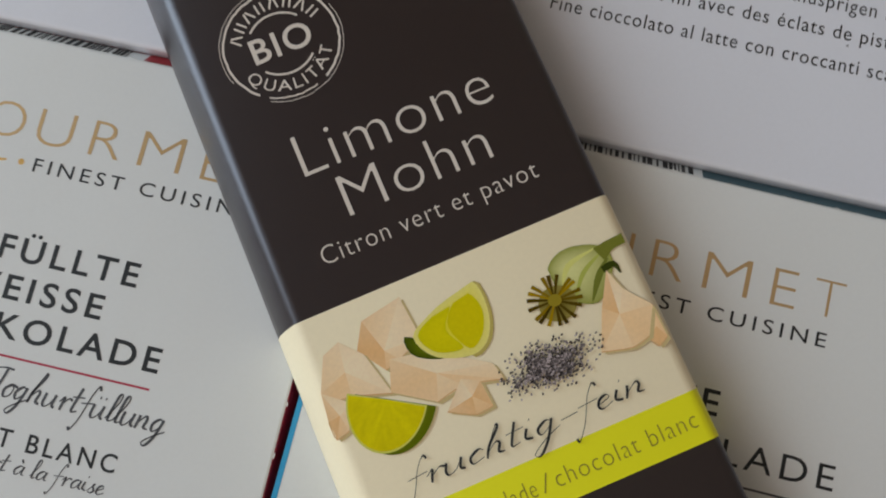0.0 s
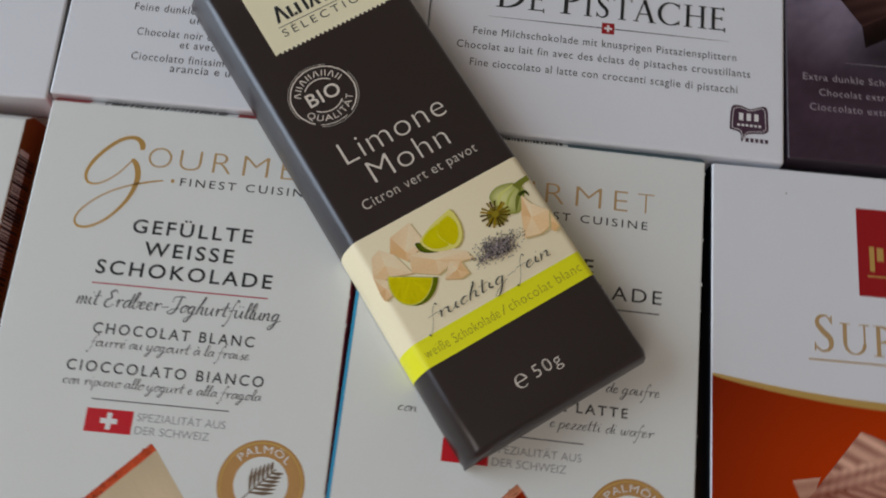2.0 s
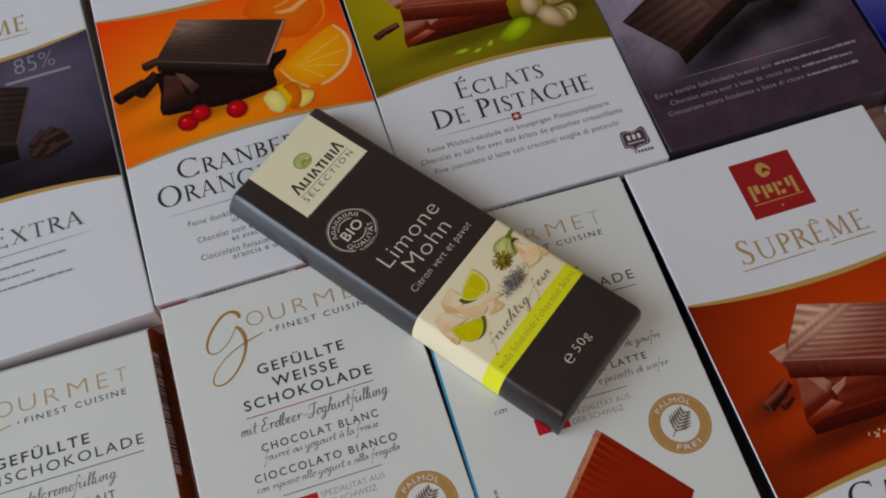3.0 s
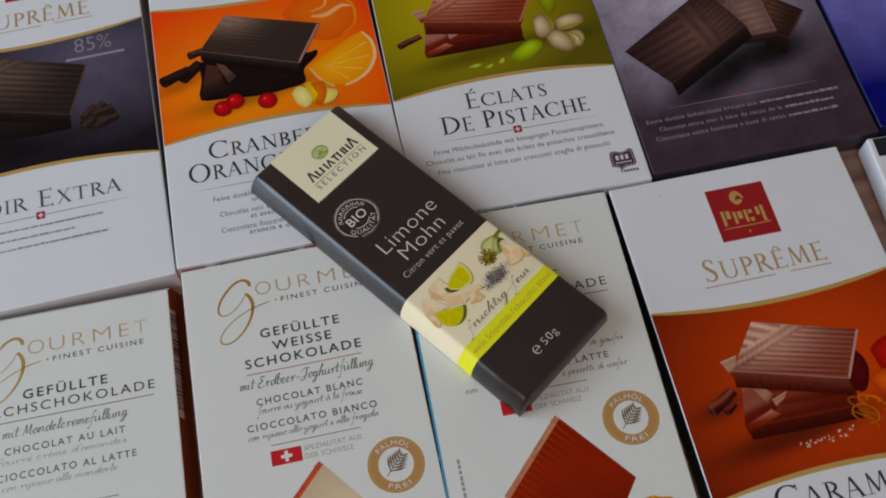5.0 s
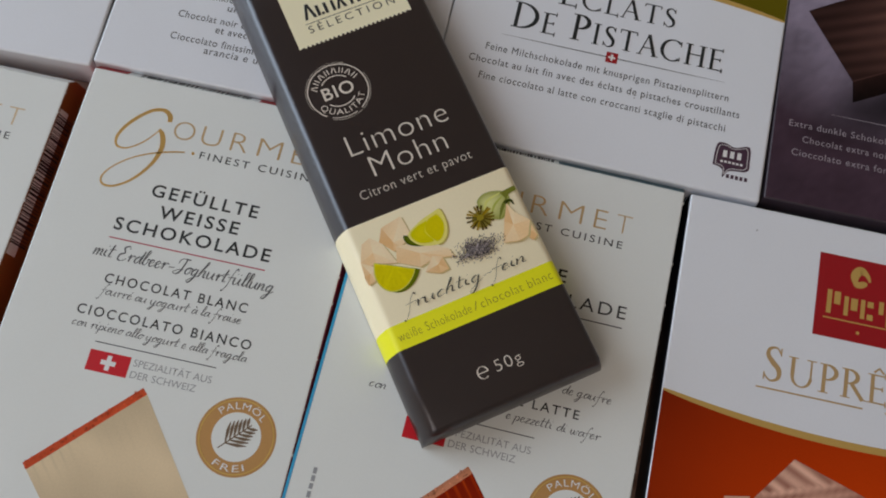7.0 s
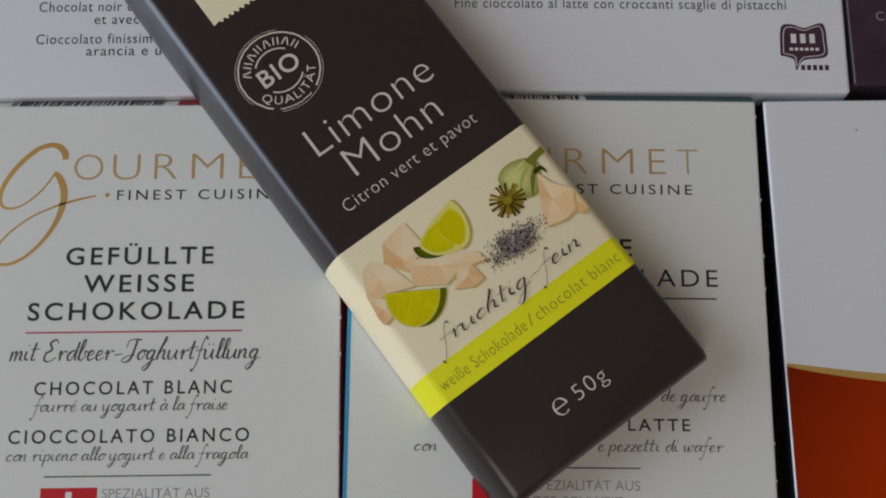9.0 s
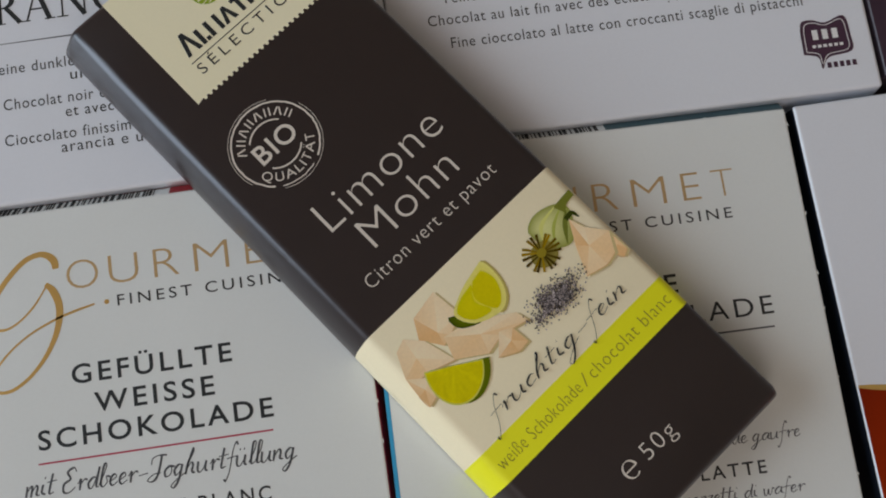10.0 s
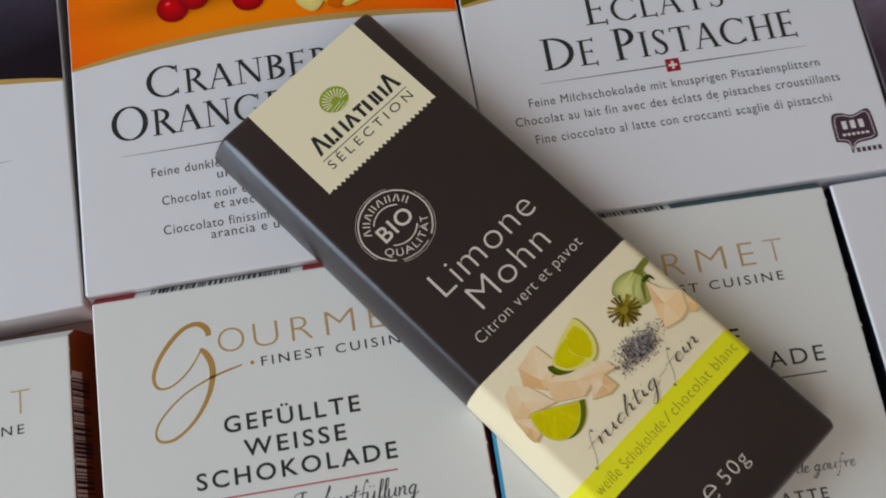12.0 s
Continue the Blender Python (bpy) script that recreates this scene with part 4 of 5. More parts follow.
# caramel bar, beside the filled ones
caramel = picture_bar(pose(0.0576, 0.0342, 0, 0, 0, -0.6) @ pose(0, -LEN_P * MM, 0), "white and burnt orange carton of caramel milk chocolate", None)
panel = picture_ground(caramel, glow((56, 92), lin(216, 74, 28), lin(122, 36, 15), 56, [(36, 72, 30, 5, 8, 0.75), (14, 86, 12, 4, 15, 0.5)]))
gap_shade_side(caramel)
maker_mark(caramel)
range_word(caramel)
art = Art(H + 0.05, 0.003, (2.4, 2.0))
V = LEN_P
curl_roll(art, (17.0, V - 88.0), (7.0, V - 93.8), 4.4, lin(150, 84, 72), lin(46, 16, 14))
curl_roll(art, (16.0, V - 92.5), (12.0, V - 95.0), 3.0, lin(132, 66, 56), lin(40, 14, 12))
art = lay(art, "printed_curl", panel)
slab_art(art, (22.0, V - 86), (60.0, V - 91.0), (56.0, V - 102.0), (17.0, V - 101.5), lin(92, 34, 30), lin(150, 80, 66), 4.6, 3, split=0.0, rim=False, cut=0.6)
art = lay(art, "printed_slab", panel)
art.blob([(58.5, V - 82.0), (63.5, V - 83.5), (65.0, V - 90.0), (61.0, V - 97.5), (57.0, V - 95.0)], lin(96, 26, 30), lin(66, 14, 14))
art = lay(art, "printed_chunk", panel)
chunk_of_milk(art, [(20.0, V - 88.0), (24.8, V - 87.6), (27.5, V - 98.0), (16.6, V - 101.0)], lin(104, 42, 36), lin(182, 118, 104))
art.poly([(16.6, V - 101.0), (27.0, V - 97.2), (30.0, V - 99.4), (17.0, V - 103.6)], [lin(128, 52, 42), lin(196, 134, 116), lin(150, 78, 64), lin(84, 26, 20)])
chunk_of_milk(art, [(22.6, V - 87.0), (25.8, V - 87.4), (31.4, V - 94.4), (28.4, V - 98.2)], lin(96, 38, 32), lin(222, 172, 150))
chunk_of_milk(art, [(28.6, V - 94.0), (34.6, V - 92.0), (32.0, V - 95.5), (29.4, V - 97.5)], lin(120, 60, 50), lin(224, 178, 158))
art = lay(art, "printed_chunk", panel)
chunk_of_milk(art, [(15.8, V - 77.2), (22.0, V - 76.0), (19.5, V - 82.4), (18.4, V - 83.8)], lin(130, 62, 48), lin(232, 196, 176))
art = lay(art, "printed_chunk", panel)
slab_art(art, (31.5, V - 65.0), (66.6, V - 75.8), (57.0, V - 92.2), (19.0, V - 81.2), lin(118, 42, 34), lin(246, 204, 184), 6.0, 10, split=0.30, spot=(0.10, 0.2), cut=-0.8, diag=0.5, reach=1.4)
art = lay(art, "printed_slab", panel)
art.blob([(68.0, V - 84.0), (76.0, V - 80.0), (82.0, V - 86.0), (78.0, V - 93.0), (69.0, V - 91.0)], lin(206, 26, 20), lin(150, 20, 12))
art.blob([(63.5, V - 94.5), (69.0, V - 91.5), (74.0, V - 93.0), (73.0, V - 98.5), (66.0, V - 99.5)], lin(238, 120, 76), lin(186, 66, 36))
art = lay(art, "printed_fruit", panel)
rng = random.Random(2)
for k in range(7):
    cx, cy, a, c = 57.5 + rng.uniform(-3.5, 5.0), V - 105.0 + rng.uniform(-3.5, 4.5), rng.uniform(2.0, 5.0), rng.uniform(1.2, 3.6)
    turn = rng.uniform(0, 3)
    art.ribbon([(cx + a * math.cos(radians(w) + turn), cy + c * math.sin(radians(w))) for w in range(0, 300, 15)], 0.45, shade(lin(206, 116, 46), rng.uniform(0.6, 1.3)))
art = lay(art, "printed_caramel_thread", panel)
for k in range(26):
    art.oval(33 + 0.75 * k + rng.uniform(-1.5, 1.5), V - 112.0 + 0.10 * k + rng.uniform(-1.4, 1.4), rng.uniform(0.25, 0.7), rng.uniform(0.2, 0.4), rng.uniform(0, 90), lin(228, 190, 168), n=7)
art.put("printed_picture", PICTURE, panel, "printed picture of stacked milk chocolate with caramel")
roman_word("title", "CARAMEL", 20.0, 71.0, 47.5, 8.6, H + 0.04, BLACK_INK, caramel)
roman_word("title", "SALÉ", 31.5, 59.5, 37.6, 8.6, H + 0.04, BLACK_INK, caramel)
rule(caramel, 33.2)
small_cross(caramel, 45.5, 33.2)
bars_of_print(caramel, ((9, 80, 28.0), (8, 82, 23.6), (11, 80, 19.2)), 1.25, SOFT_INK, 4)

# pistachio
pistachio = picture_bar(pose(-0.0156, 0.0381, 0, 0, 0, -1.6), "white and olive green carton of pistachio milk chocolate", None)
panel = picture_ground(pistachio, glow((30, 100), lin(186, 170, 72), lin(98, 90, 36), 52, [(42, 72, 30, 5, 8, 0.6), (76, 74, 12, 4, 0, 0.5)]))
gap_shade_side(pistachio)
maker_mark(pistachio)
range_word(pistachio)
art = Art(H + 0.05, 0.003, (0.4, 1.9))
curl_roll(art, (16.5, 83.5), (11.0, 81.5), 3.2, lin(140, 84, 74), lin(44, 18, 16))
curl_roll(art, (11.5, 82.0), (7.0, 79.8), 3.4, lin(120, 70, 62), lin(36, 14, 12))
art = lay(art, "printed_curl", panel)
slab_art(art, (22, 88), (60, 84), (57.0, 78.5), (17.5, 77.6), lin(92, 36, 30), lin(150, 78, 64), 6.0, 3, split=0.0, rim=False, cut=1.2)
art = lay(art, "printed_slab", panel)
chunk_of_milk(art, [(19.0, 87.4), (23.2, 87.6), (26.5, 77.4), (16.4, 74.0)], lin(112, 48, 40), lin(206, 150, 134))
art.poly([(16.4, 74.0), (26.0, 77.8), (29.0, 76.0), (17.0, 71.4)], [lin(128, 54, 44), lin(200, 140, 122), lin(150, 80, 66), lin(84, 28, 22)])
chunk_of_milk(art, [(21.6, 88.0), (24.6, 87.6), (30.2, 81.0), (27.0, 77.2)], lin(96, 40, 34), lin(220, 170, 148))
chunk_of_milk(art, [(27.4, 82.0), (33.4, 83.0), (31.0, 80.6), (28.0, 78.4)], lin(120, 62, 52), lin(222, 176, 156))
art = lay(art, "printed_chunk", panel)
chunk_of_milk(art, [(14.6, 96.5), (20.0, 97.5), (20.0, 91.0), (18.0, 90.2)], lin(130, 64, 52), lin(226, 184, 164))
art = lay(art, "printed_chunk", panel)
slab_art(art, (30, 110), (69, 103.0), (58.2, 82.6), (18.8, 90.6), lin(122, 48, 38), lin(226, 166, 144), 6.6, 10, split=0.30, spot=(0.12, 0.2), cut=-0.2, diag=0.5, reach=1.3)
art = lay(art, "printed_slab", panel)
art.blob([(70.0, 104.0), (74.5, 97.0), (75.0, 88.0), (71.0, 84.0), (68.0, 92.0)], lin(158, 168, 60), lin(112, 112, 26))
art = lay(art, "printed_leaf", panel)
SHELL, SHELL_EDGE, KERNEL = lin(226, 204, 168), lin(140, 108, 74), lin(150, 152, 70)
for outline, heart, slit in (
        ([(63.5, 82.5), (68.0, 84.5), (70.5, 79.0), (69.0, 73.5), (64.5, 72.5), (62.8, 77.0)], (65.5, 79.5), [(69.4, 83.6, 0.3), (71.0, 79.0, 1.3), (69.6, 73.4, 0.3)]),
        ([(72.0, 80.0), (78.5, 82.5), (84.0, 81.0), (83.5, 77.0), (77.5, 74.5), (72.5, 75.5)], (77.0, 79.8), [(72.4, 76.0, 0.3), (78.5, 76.4, 1.4), (84.0, 77.5, 0.4)]),
        ([(76.0, 73.0), (81.0, 73.5), (82.5, 69.0), (79.5, 65.0), (76.5, 67.0)], (79.5, 69.5), [(75.8, 73.2, 0.3), (80.0, 70.6, 1.2), (80.4, 65.4, 0.3)]),
        ([(66.8, 71.6), (70.0, 75.4), (74.5, 73.8), (77.4, 68.0), (76.0, 63.8), (72.2, 64.2), (68.2, 67.4)], (71.4, 70.8), [(74.8, 74.0, 0.2), (78.0, 69.5, 0.8), (77.0, 64.5, 0.2)])):
    art.blob(outline, SHELL, SHELL_EDGE, heart)
    art.ribbon(*line(slit, 5), KERNEL)
    art = lay(art, "printed_nut", panel)
art.blob([(50.2, 65.0), (54.0, 69.2), (60.0, 72.4), (64.4, 71.0), (63.8, 67.2), (58.6, 63.4), (53.0, 62.4)], lin(186, 206, 84), lin(112, 138, 30), (59.0, 69.0))
art = lay(art, "printed_kernel", panel)
for outline in ([(32.0, 63.4), (35.5, 65.0), (38.6, 64.4), (36.0, 62.8)], [(39.0, 62.0), (41.5, 63.6), (43.2, 63.2), (41.0, 61.4)], [(44.8, 63.2), (46.8, 65.8), (48.0, 65.2), (46.8, 62.8)]):
    art.blob(outline, lin(190, 206, 104), lin(140, 160, 50), n=2, rings=2)
    art = lay(art, "printed_splinter", panel)
art.bm.free()
roman_word("title", "ÉCLATS", 28.4, 62.0, 45.6, 7.6, H + 0.04, BLACK_INK, pistachio)
roman_word("title", "DE PISTACHE", 16.8, 76.8, 35.4, 8.2, H + 0.04, BLACK_INK, pistachio)
rule(pistachio, 32.4, 15, 77)
small_cross(pistachio, 45.8, 32.4)
small_lines(pistachio, (("Feine Milchschokolade mit knusprigen Pistaziensplittern", 11.6, 78.8, 26.9), ("Chocolat au lait fin avec des éclats de pistaches croustillants", 7.8, 82.4, 22.6), ("Fine cioccolato al latte con croccanti scaglie di pistacchi", 11.6, 79.2, 17.8)))
certificate(pistachio, 77.4, 5.2)
Art(H + 0.04).oval(53.9, 21.8, 0.22, 0.16, 30, n=9).put("speck", SOFT_INK, pistachio)
Art(H + 0.04).oval(18.1, 170.6, 0.32, 0.2, 60, n=9).put("speck", SOFT_INK, caramel)

# cranberry and orange
cranberry = picture_bar(pose(-0.1062, 0.0383, 0, 0, 0, -0.5), "white and bright orange carton of dark chocolate with fruit", None)
panel = picture_ground(cranberry, glow((38, 76), lin(255, 158, 60), lin(252, 72, 20), 52, [(38, 72, 28, 5, 8, 0.55), (10, 84, 12, 4, 20, 0.4)]))
gap_shade_side(cranberry)
maker_mark(cranberry)
range_word(cranberry)
art = Art(H + 0.05, 0.003, (0.4, 1.9))
PEEL = lin(244, 150, 70)
art.blob([(54.0, 108.0), (60.0, 114.5), (70.0, 117.0), (81.0, 115.5), (85.5, 108.0), (82.5, 98.0), (76.0, 91.0), (66.0, 92.0), (58.0, 101.0)], lin(240, 122, 44), lin(236, 92, 20))
art.ribbon(*line([(66.0, 104.5, 0.8), (72.0, 104.0, 2.2), (79.0, 107.5, 1.8), (83.0, 106.5, 0.6)], 6), lin(250, 190, 140))
art.ribbon(*line([(67.0, 115.0, 0.5), (72.5, 113.8, 1.4), (72.0, 109.0, 1.0), (66.0, 107.0, 0.5)], 6), lin(248, 176, 120))
art.ribbon(*line([(80.0, 113.0, 0.5), (84.0, 106.0, 1.2), (83.0, 97.0, 0.8), (77.0, 92.0, 0.4)], 6), lin(246, 158, 92))
art = lay(art, "printed_peel", panel)
art.blob([(61.5, 78.0), (67.0, 82.5), (73.5, 86.5), (80.0, 90.0), (85.2, 91.4), (88.0, 85.5), (88.0, 78.0), (84.4, 72.0), (79.0, 68.6), (73.9, 67.0), (69.0, 68.4), (65.0, 71.4)], lin(254, 190, 104), lin(248, 158, 66), (70.5, 76.5))
for q in ((86.0, 86.0), (86.0, 79.0), (82.5, 72.8), (76.0, 69.2)):
    art.ribbon([(67.5, 77.5), q], [0.1, 0.5], lin(254, 204, 128))
art.ribbon(*line([(85.0, 91.8, 0.8), (88.3, 86.0, 1.3), (88.4, 78.5, 1.4), (84.8, 71.8, 1.4), (79.4, 68.0, 1.3), (74.0, 66.2, 0.9)], 6), lin(250, 206, 156))
art.ribbon(*line([(61.2, 78.2, 0.5), (64.6, 71.6, 1.0), (69.8, 66.6, 0.9)], 6), lin(250, 196, 140))
art = lay(art, "printed_orange_slice", panel)
curl_roll(art, (19.5, 96.5), (14.0, 95.0), 4.2, lin(90, 62, 58), lin(30, 14, 14))
curl_roll(art, (18.0, 90.5), (10.0, 84.0), 6.0, lin(56, 34, 32), lin(18, 8, 8))
curl_roll(art, (13.0, 88.0), (2.2, 83.8), 5.6, lin(52, 32, 30), lin(16, 7, 7))
art = lay(art, "printed_curl", panel)
art.blob([(17.0, 91.0), (40.0, 88.0), (60.0, 86.0), (65.5, 86.5), (64.5, 83.0), (59.0, 78.0), (58.7, 71.5), (52.0, 69.8), (40.0, 68.8), (26.0, 70.4), (16.2, 72.0), (17.5, 82.0)], lin(26, 11, 11), lin(18, 8, 8), n=3)
art = lay(art, "printed_slab", panel)
rng = random.Random(7)
for k in range(46):
    art.oval(26 + 0.72 * k, 73.5 + 0.03 * k + rng.uniform(-3.0, 3.0), rng.uniform(0.3, 0.8), rng.uniform(0.2, 0.4), rng.uniform(0, 40), shade(lin(74, 50, 46), rng.uniform(0.3, 1.3)), lin(20, 10, 10), n=7)
art = lay(art, "printed_crumb", panel)
for points, c in (([(20.2, 88.8), (25.0, 86.8), (26.4, 77.2), (16.4, 73.0)], lin(92, 58, 52)), ([(24.2, 88.6), (27.4, 87.0), (31.6, 80.2), (28.2, 77.6)], lin(126, 92, 84)), ([(16.4, 75.6), (27.0, 77.8), (31.0, 74.0), (16.4, 71.2)], lin(48, 28, 26))):
    chunk_of_milk(art, points, shade(c, 0.3), c)
art = lay(art, "printed_chunk", panel)
slab_art(art, (30.3, 113.0), (68.5, 100.0), (57.4, 81.4), (18.3, 96.6), lin(26, 12, 12), lin(176, 148, 132), 5.2, 11, split=0.3, spot=(0.05, 0.05), reach=0.55, relief=0.3)
art = lay(art, "printed_slab", panel)
art.ribbon([(68.0, 99.6), (57.8, 82.4)], 0.8, lin(176, 140, 130))
art = lay(art, "printed_slab_rim", panel)
for x, y, r in ((24.4, 65.6, 3.8), (29.6, 68.0, 3.7), (42.4, 65.6, 3.9)):
    art.oval(x, y, r, r, 0, lin(232, 34, 40), lin(140, 4, 16), n=26, centre=(-0.8, 1.0))
    art.oval(x - 1.0, y + 1.3, 0.9, 0.6, 20, lin(244, 150, 150), lin(226, 60, 64), n=10)
    art = lay(art, "printed_berry", panel)
for outline, c in (([(58.0, 70.0), (62.0, 70.6), (66.5, 69.6), (66.8, 63.0), (62.6, 59.4), (59.0, 62.5)], lin(252, 206, 96)), ([(52.4, 66.4), (55.0, 69.4), (58.4, 68.0), (60.0, 62.0), (57.2, 58.8), (53.6, 61.6)], lin(255, 240, 160)),
                   ([(62.0, 60.2), (66.0, 66.0), (70.6, 64.2), (69.0, 60.4), (65.0, 58.8)], lin(255, 234, 140)), ([(60.4, 69.8), (65.6, 70.0), (66.2, 64.0), (63.4, 58.8), (60.6, 60.4), (62.6, 64.6)], lin(240, 118, 26))):
    art.blob(outline, c, shade(c, 0.72))
    art = lay(art, "printed_peel", panel)
art.bm.free()
roman_word("title", "CRANBERRY", 17.2, 72.8, 44.8, 7.8, H + 0.04, BLACK_INK, cranberry)
roman_word("title", "ORANGE", 8.4, 49.0, 35.3, 8.2, H + 0.04, BLACK_INK, cranberry)
rule(cranberry, 31.4, 10, 80)
small_lines(cranberry, (("Feine dunkle Schokolade", 16.5, 47.0, 25.3), ("und", 31.0, 36.0, 22.6), ("Chocolat noir extra fin", 18.3, 46.0, 18.2), ("et avec", 29.6, 38.5, 15.4), ("Cioccolato finissimo", 18.1, 43.0, 11.2), ("arancia e un", 28.3, 45.0, 8.6)))

# extra dark, 85 %
extra_dark = picture_bar(pose(-0.1975, 0.0352, 0, 0, 0, 0.9), "white and dark plum carton of extra dark chocolate", None)
panel = picture_ground(extra_dark, glow((68, 106), lin(94, 88, 108), lin(27, 21, 28), 44, [(40, 70, 34, 6, 4, 0.6)], 0.15))
maker_mark(extra_dark)
range_word(extra_dark)
art = Art(H + 0.05, 0.003)
slab_art(art, (10, 98), (60, 92), (58, 80), (8, 80), lin(26, 16, 16), lin(52, 38, 34), 6.0, 3, split=0.0, rim=False)
art = lay(art, "printed_slab", panel)
slab_art(art, (20, 120.5), (66, 104.4), (58, 81), (10, 96), lin(22, 15, 15), lin(116, 96, 86), 5.0, 9, split=0.3, spot=(0.25, 0.25))
art = lay(art, "printed_slab", panel)
curls(art, 72, 77, lin(58, 42, 38), 11, 12, 7)
art.put("printed_picture", PICTURE, panel, "printed picture of very dark chocolate")
write("percent", "85%", 62.0, 77.0, 111.6, 7.2, H + 0.07, LILAC_INK, extra_dark, -0.015, label="pale printed 85 per cent")
Art(H + 0.07).rect(58, 107.8, 82, 109.0).put("percent_line", LILAC_INK, extra_dark)
roman_word("title", "NOIR EXTRA", 13.0, 75.6, 40.4, 7.6, H + 0.04, GREY_INK, extra_dark)
rule(extra_dark, 36.9, 14, 78)
small_cross(extra_dark, 43.8, 36.9)
bars_of_print(extra_dark, ((20, 67, 32.0), (26, 56, 28.0), (18, 68, 24.0)), 0.8, SOFT_INK, 6)

# plum-coloured bar
plum = picture_bar(pose(0.0764, 0.0372, 0, 0, 0, -0.7), "dark plum carton with a picture of dark chocolate", PLUM_CARD, white=False)
art = Art(H + 0.02)
# printed ground; its tones are raised to paint in the carton's glossy reflection
art.field(lambda u: 0.3, lambda u: 176.5, 0.3, 90.7, glow((34, 84), lin(178, 170, 190), lin(68, 54, 64), 64, [(42, 40, 30, 9, 28, 0.95), (66, 46, 18, 9, 15, 0.95)], 0.30), 60, 110)
panel = art.put("picture_ground", PICTURE, plum, "printed dark lilac picture panel, lightened for its sheen")
art = Art(H + 0.05, 0.003, (0.2, 2.0))
slab_art(art, (68, 76), (83.8, 61.5), (73.0, 48.5), (66, 54), lin(36, 20, 19), lin(112, 78, 68), 7.5, 7, split=0.2, cut=-4.0)
art = lay(art, "printed_slab", panel)
slab_art(art, (47.5, 79.5), (67.8, 79.2), (69.0, 53.4), (54.6, 53.4), lin(58, 36, 34), lin(170, 138, 128), 4.0, 8, split=0.45, spot=(0.6, 0.6), reach=1.5, relief=0.5)
art = lay(art, "printed_slab", panel)
slab_art(art, (5.6, 56.6), (47.0, 81.6), (58.0, 58.8), (19.6, 37.2), lin(31, 18, 18), lin(118, 88, 82), 6.4, 11, split=0.62, spot=(0.60, 0.62), rim=False, cut=0.6, diag=0.12, relief=0.6)
art.put("printed_picture", PICTURE, panel, "printed picture of broken dark chocolate")
rule(plum, 27.9, 15, 76, LILAC_INK)
Art(H + 0.06).rect(43.9, 27.4, 45.1, 28.4).put("cross_mark", RED_INK, plum)
small_lines(plum, (("Extra dunkle Schokolade kreiert aus", 4.2, 49.2, 22.2), ("Chocolat extra noir à base de cacao de la", 8.2, 58.2, 18.0), ("Cioccolato extra fondente a base di cacao", 5.7, 58.2, 13.8)), 1.9, LILAC_INK)
bars_of_print(plum, ((50.7, 83, 22.4), (59.7, 79.5, 18.2), (59.7, 80, 14.0)), 1.1, LILAC_INK, 9)

# blue bar
blue = picture_bar(pose(0.1688, 0.0376, 0, 0, 0, -1.0), "deep navy blue carton of chocolate", NAVY_CARD, white=False)
art = Art(H + 0.02)
# navy print with a paler glow that also paints the gloss on the carton
art.field(lambda u: 0.3, lambda u: 176.5, 0.3, 90.7, glow((18, 84), lin(146, 142, 212), lin(40, 42, 116), 66, mottle=0.2), 50, 90)
art.put("picture_ground", PICTURE, blue, "printed navy picture panel, lightened for its sheen")
bars_of_print(blue, ((12, 84, 21.0), (14, 82, 16.0), (30, 70, 27.0)), 1.0, LILAC_INK, 12)

# white bar with a dark band, at the table's far side of the caramel bar
banded = thing("chocolate_bar", pose(0.1612, 0.0338, 0, 0, 0, -3.8), "white chocolate carton with a dark band at its end", "chocolate bar", GROUP)
carton(80.0, 160.0, H, (WHITE_CARD, WHITE_CARD, WHITE_CARD), banded, flare=0.4, crease=0.8)
Art(H + 0.03).rect(2.0, -8.6, 79.5, -0.6).put("dark_band", BAND_INK, banded, "very dark navy band")
ring = Art(H + 0.03)
ring.ribbon([(16.0 + 3.0 * math.cos(radians(w)), -14.5 + 3.6 * math.sin(radians(w))) for w in range(50, 315, 12)], [0.35 + 0.25 * abs(math.cos(radians(w))) for w in range(50, 315, 12)])
ring.put("gold_shape", PALE_GOLD, banded, "thin gold curved shape")
marks = Art(H + 0.03)
marks.rect(13.0, -30, 60, -29.5).rect(16, -24.5, 50, -22.5)
marks.put("printed_marks", SOFT_INK, banded)

# ---- the small dark bar lying across ----
small = thing("small_chocolate_bar", pose(-0.0160, 0.0240, TOP + 0.0004, 0, 0, 35.2), "small dark brown wrapped chocolate bar with a cream band", "chocolate bar")
SW, SL, SH = 21.8, 66.0, 8.8


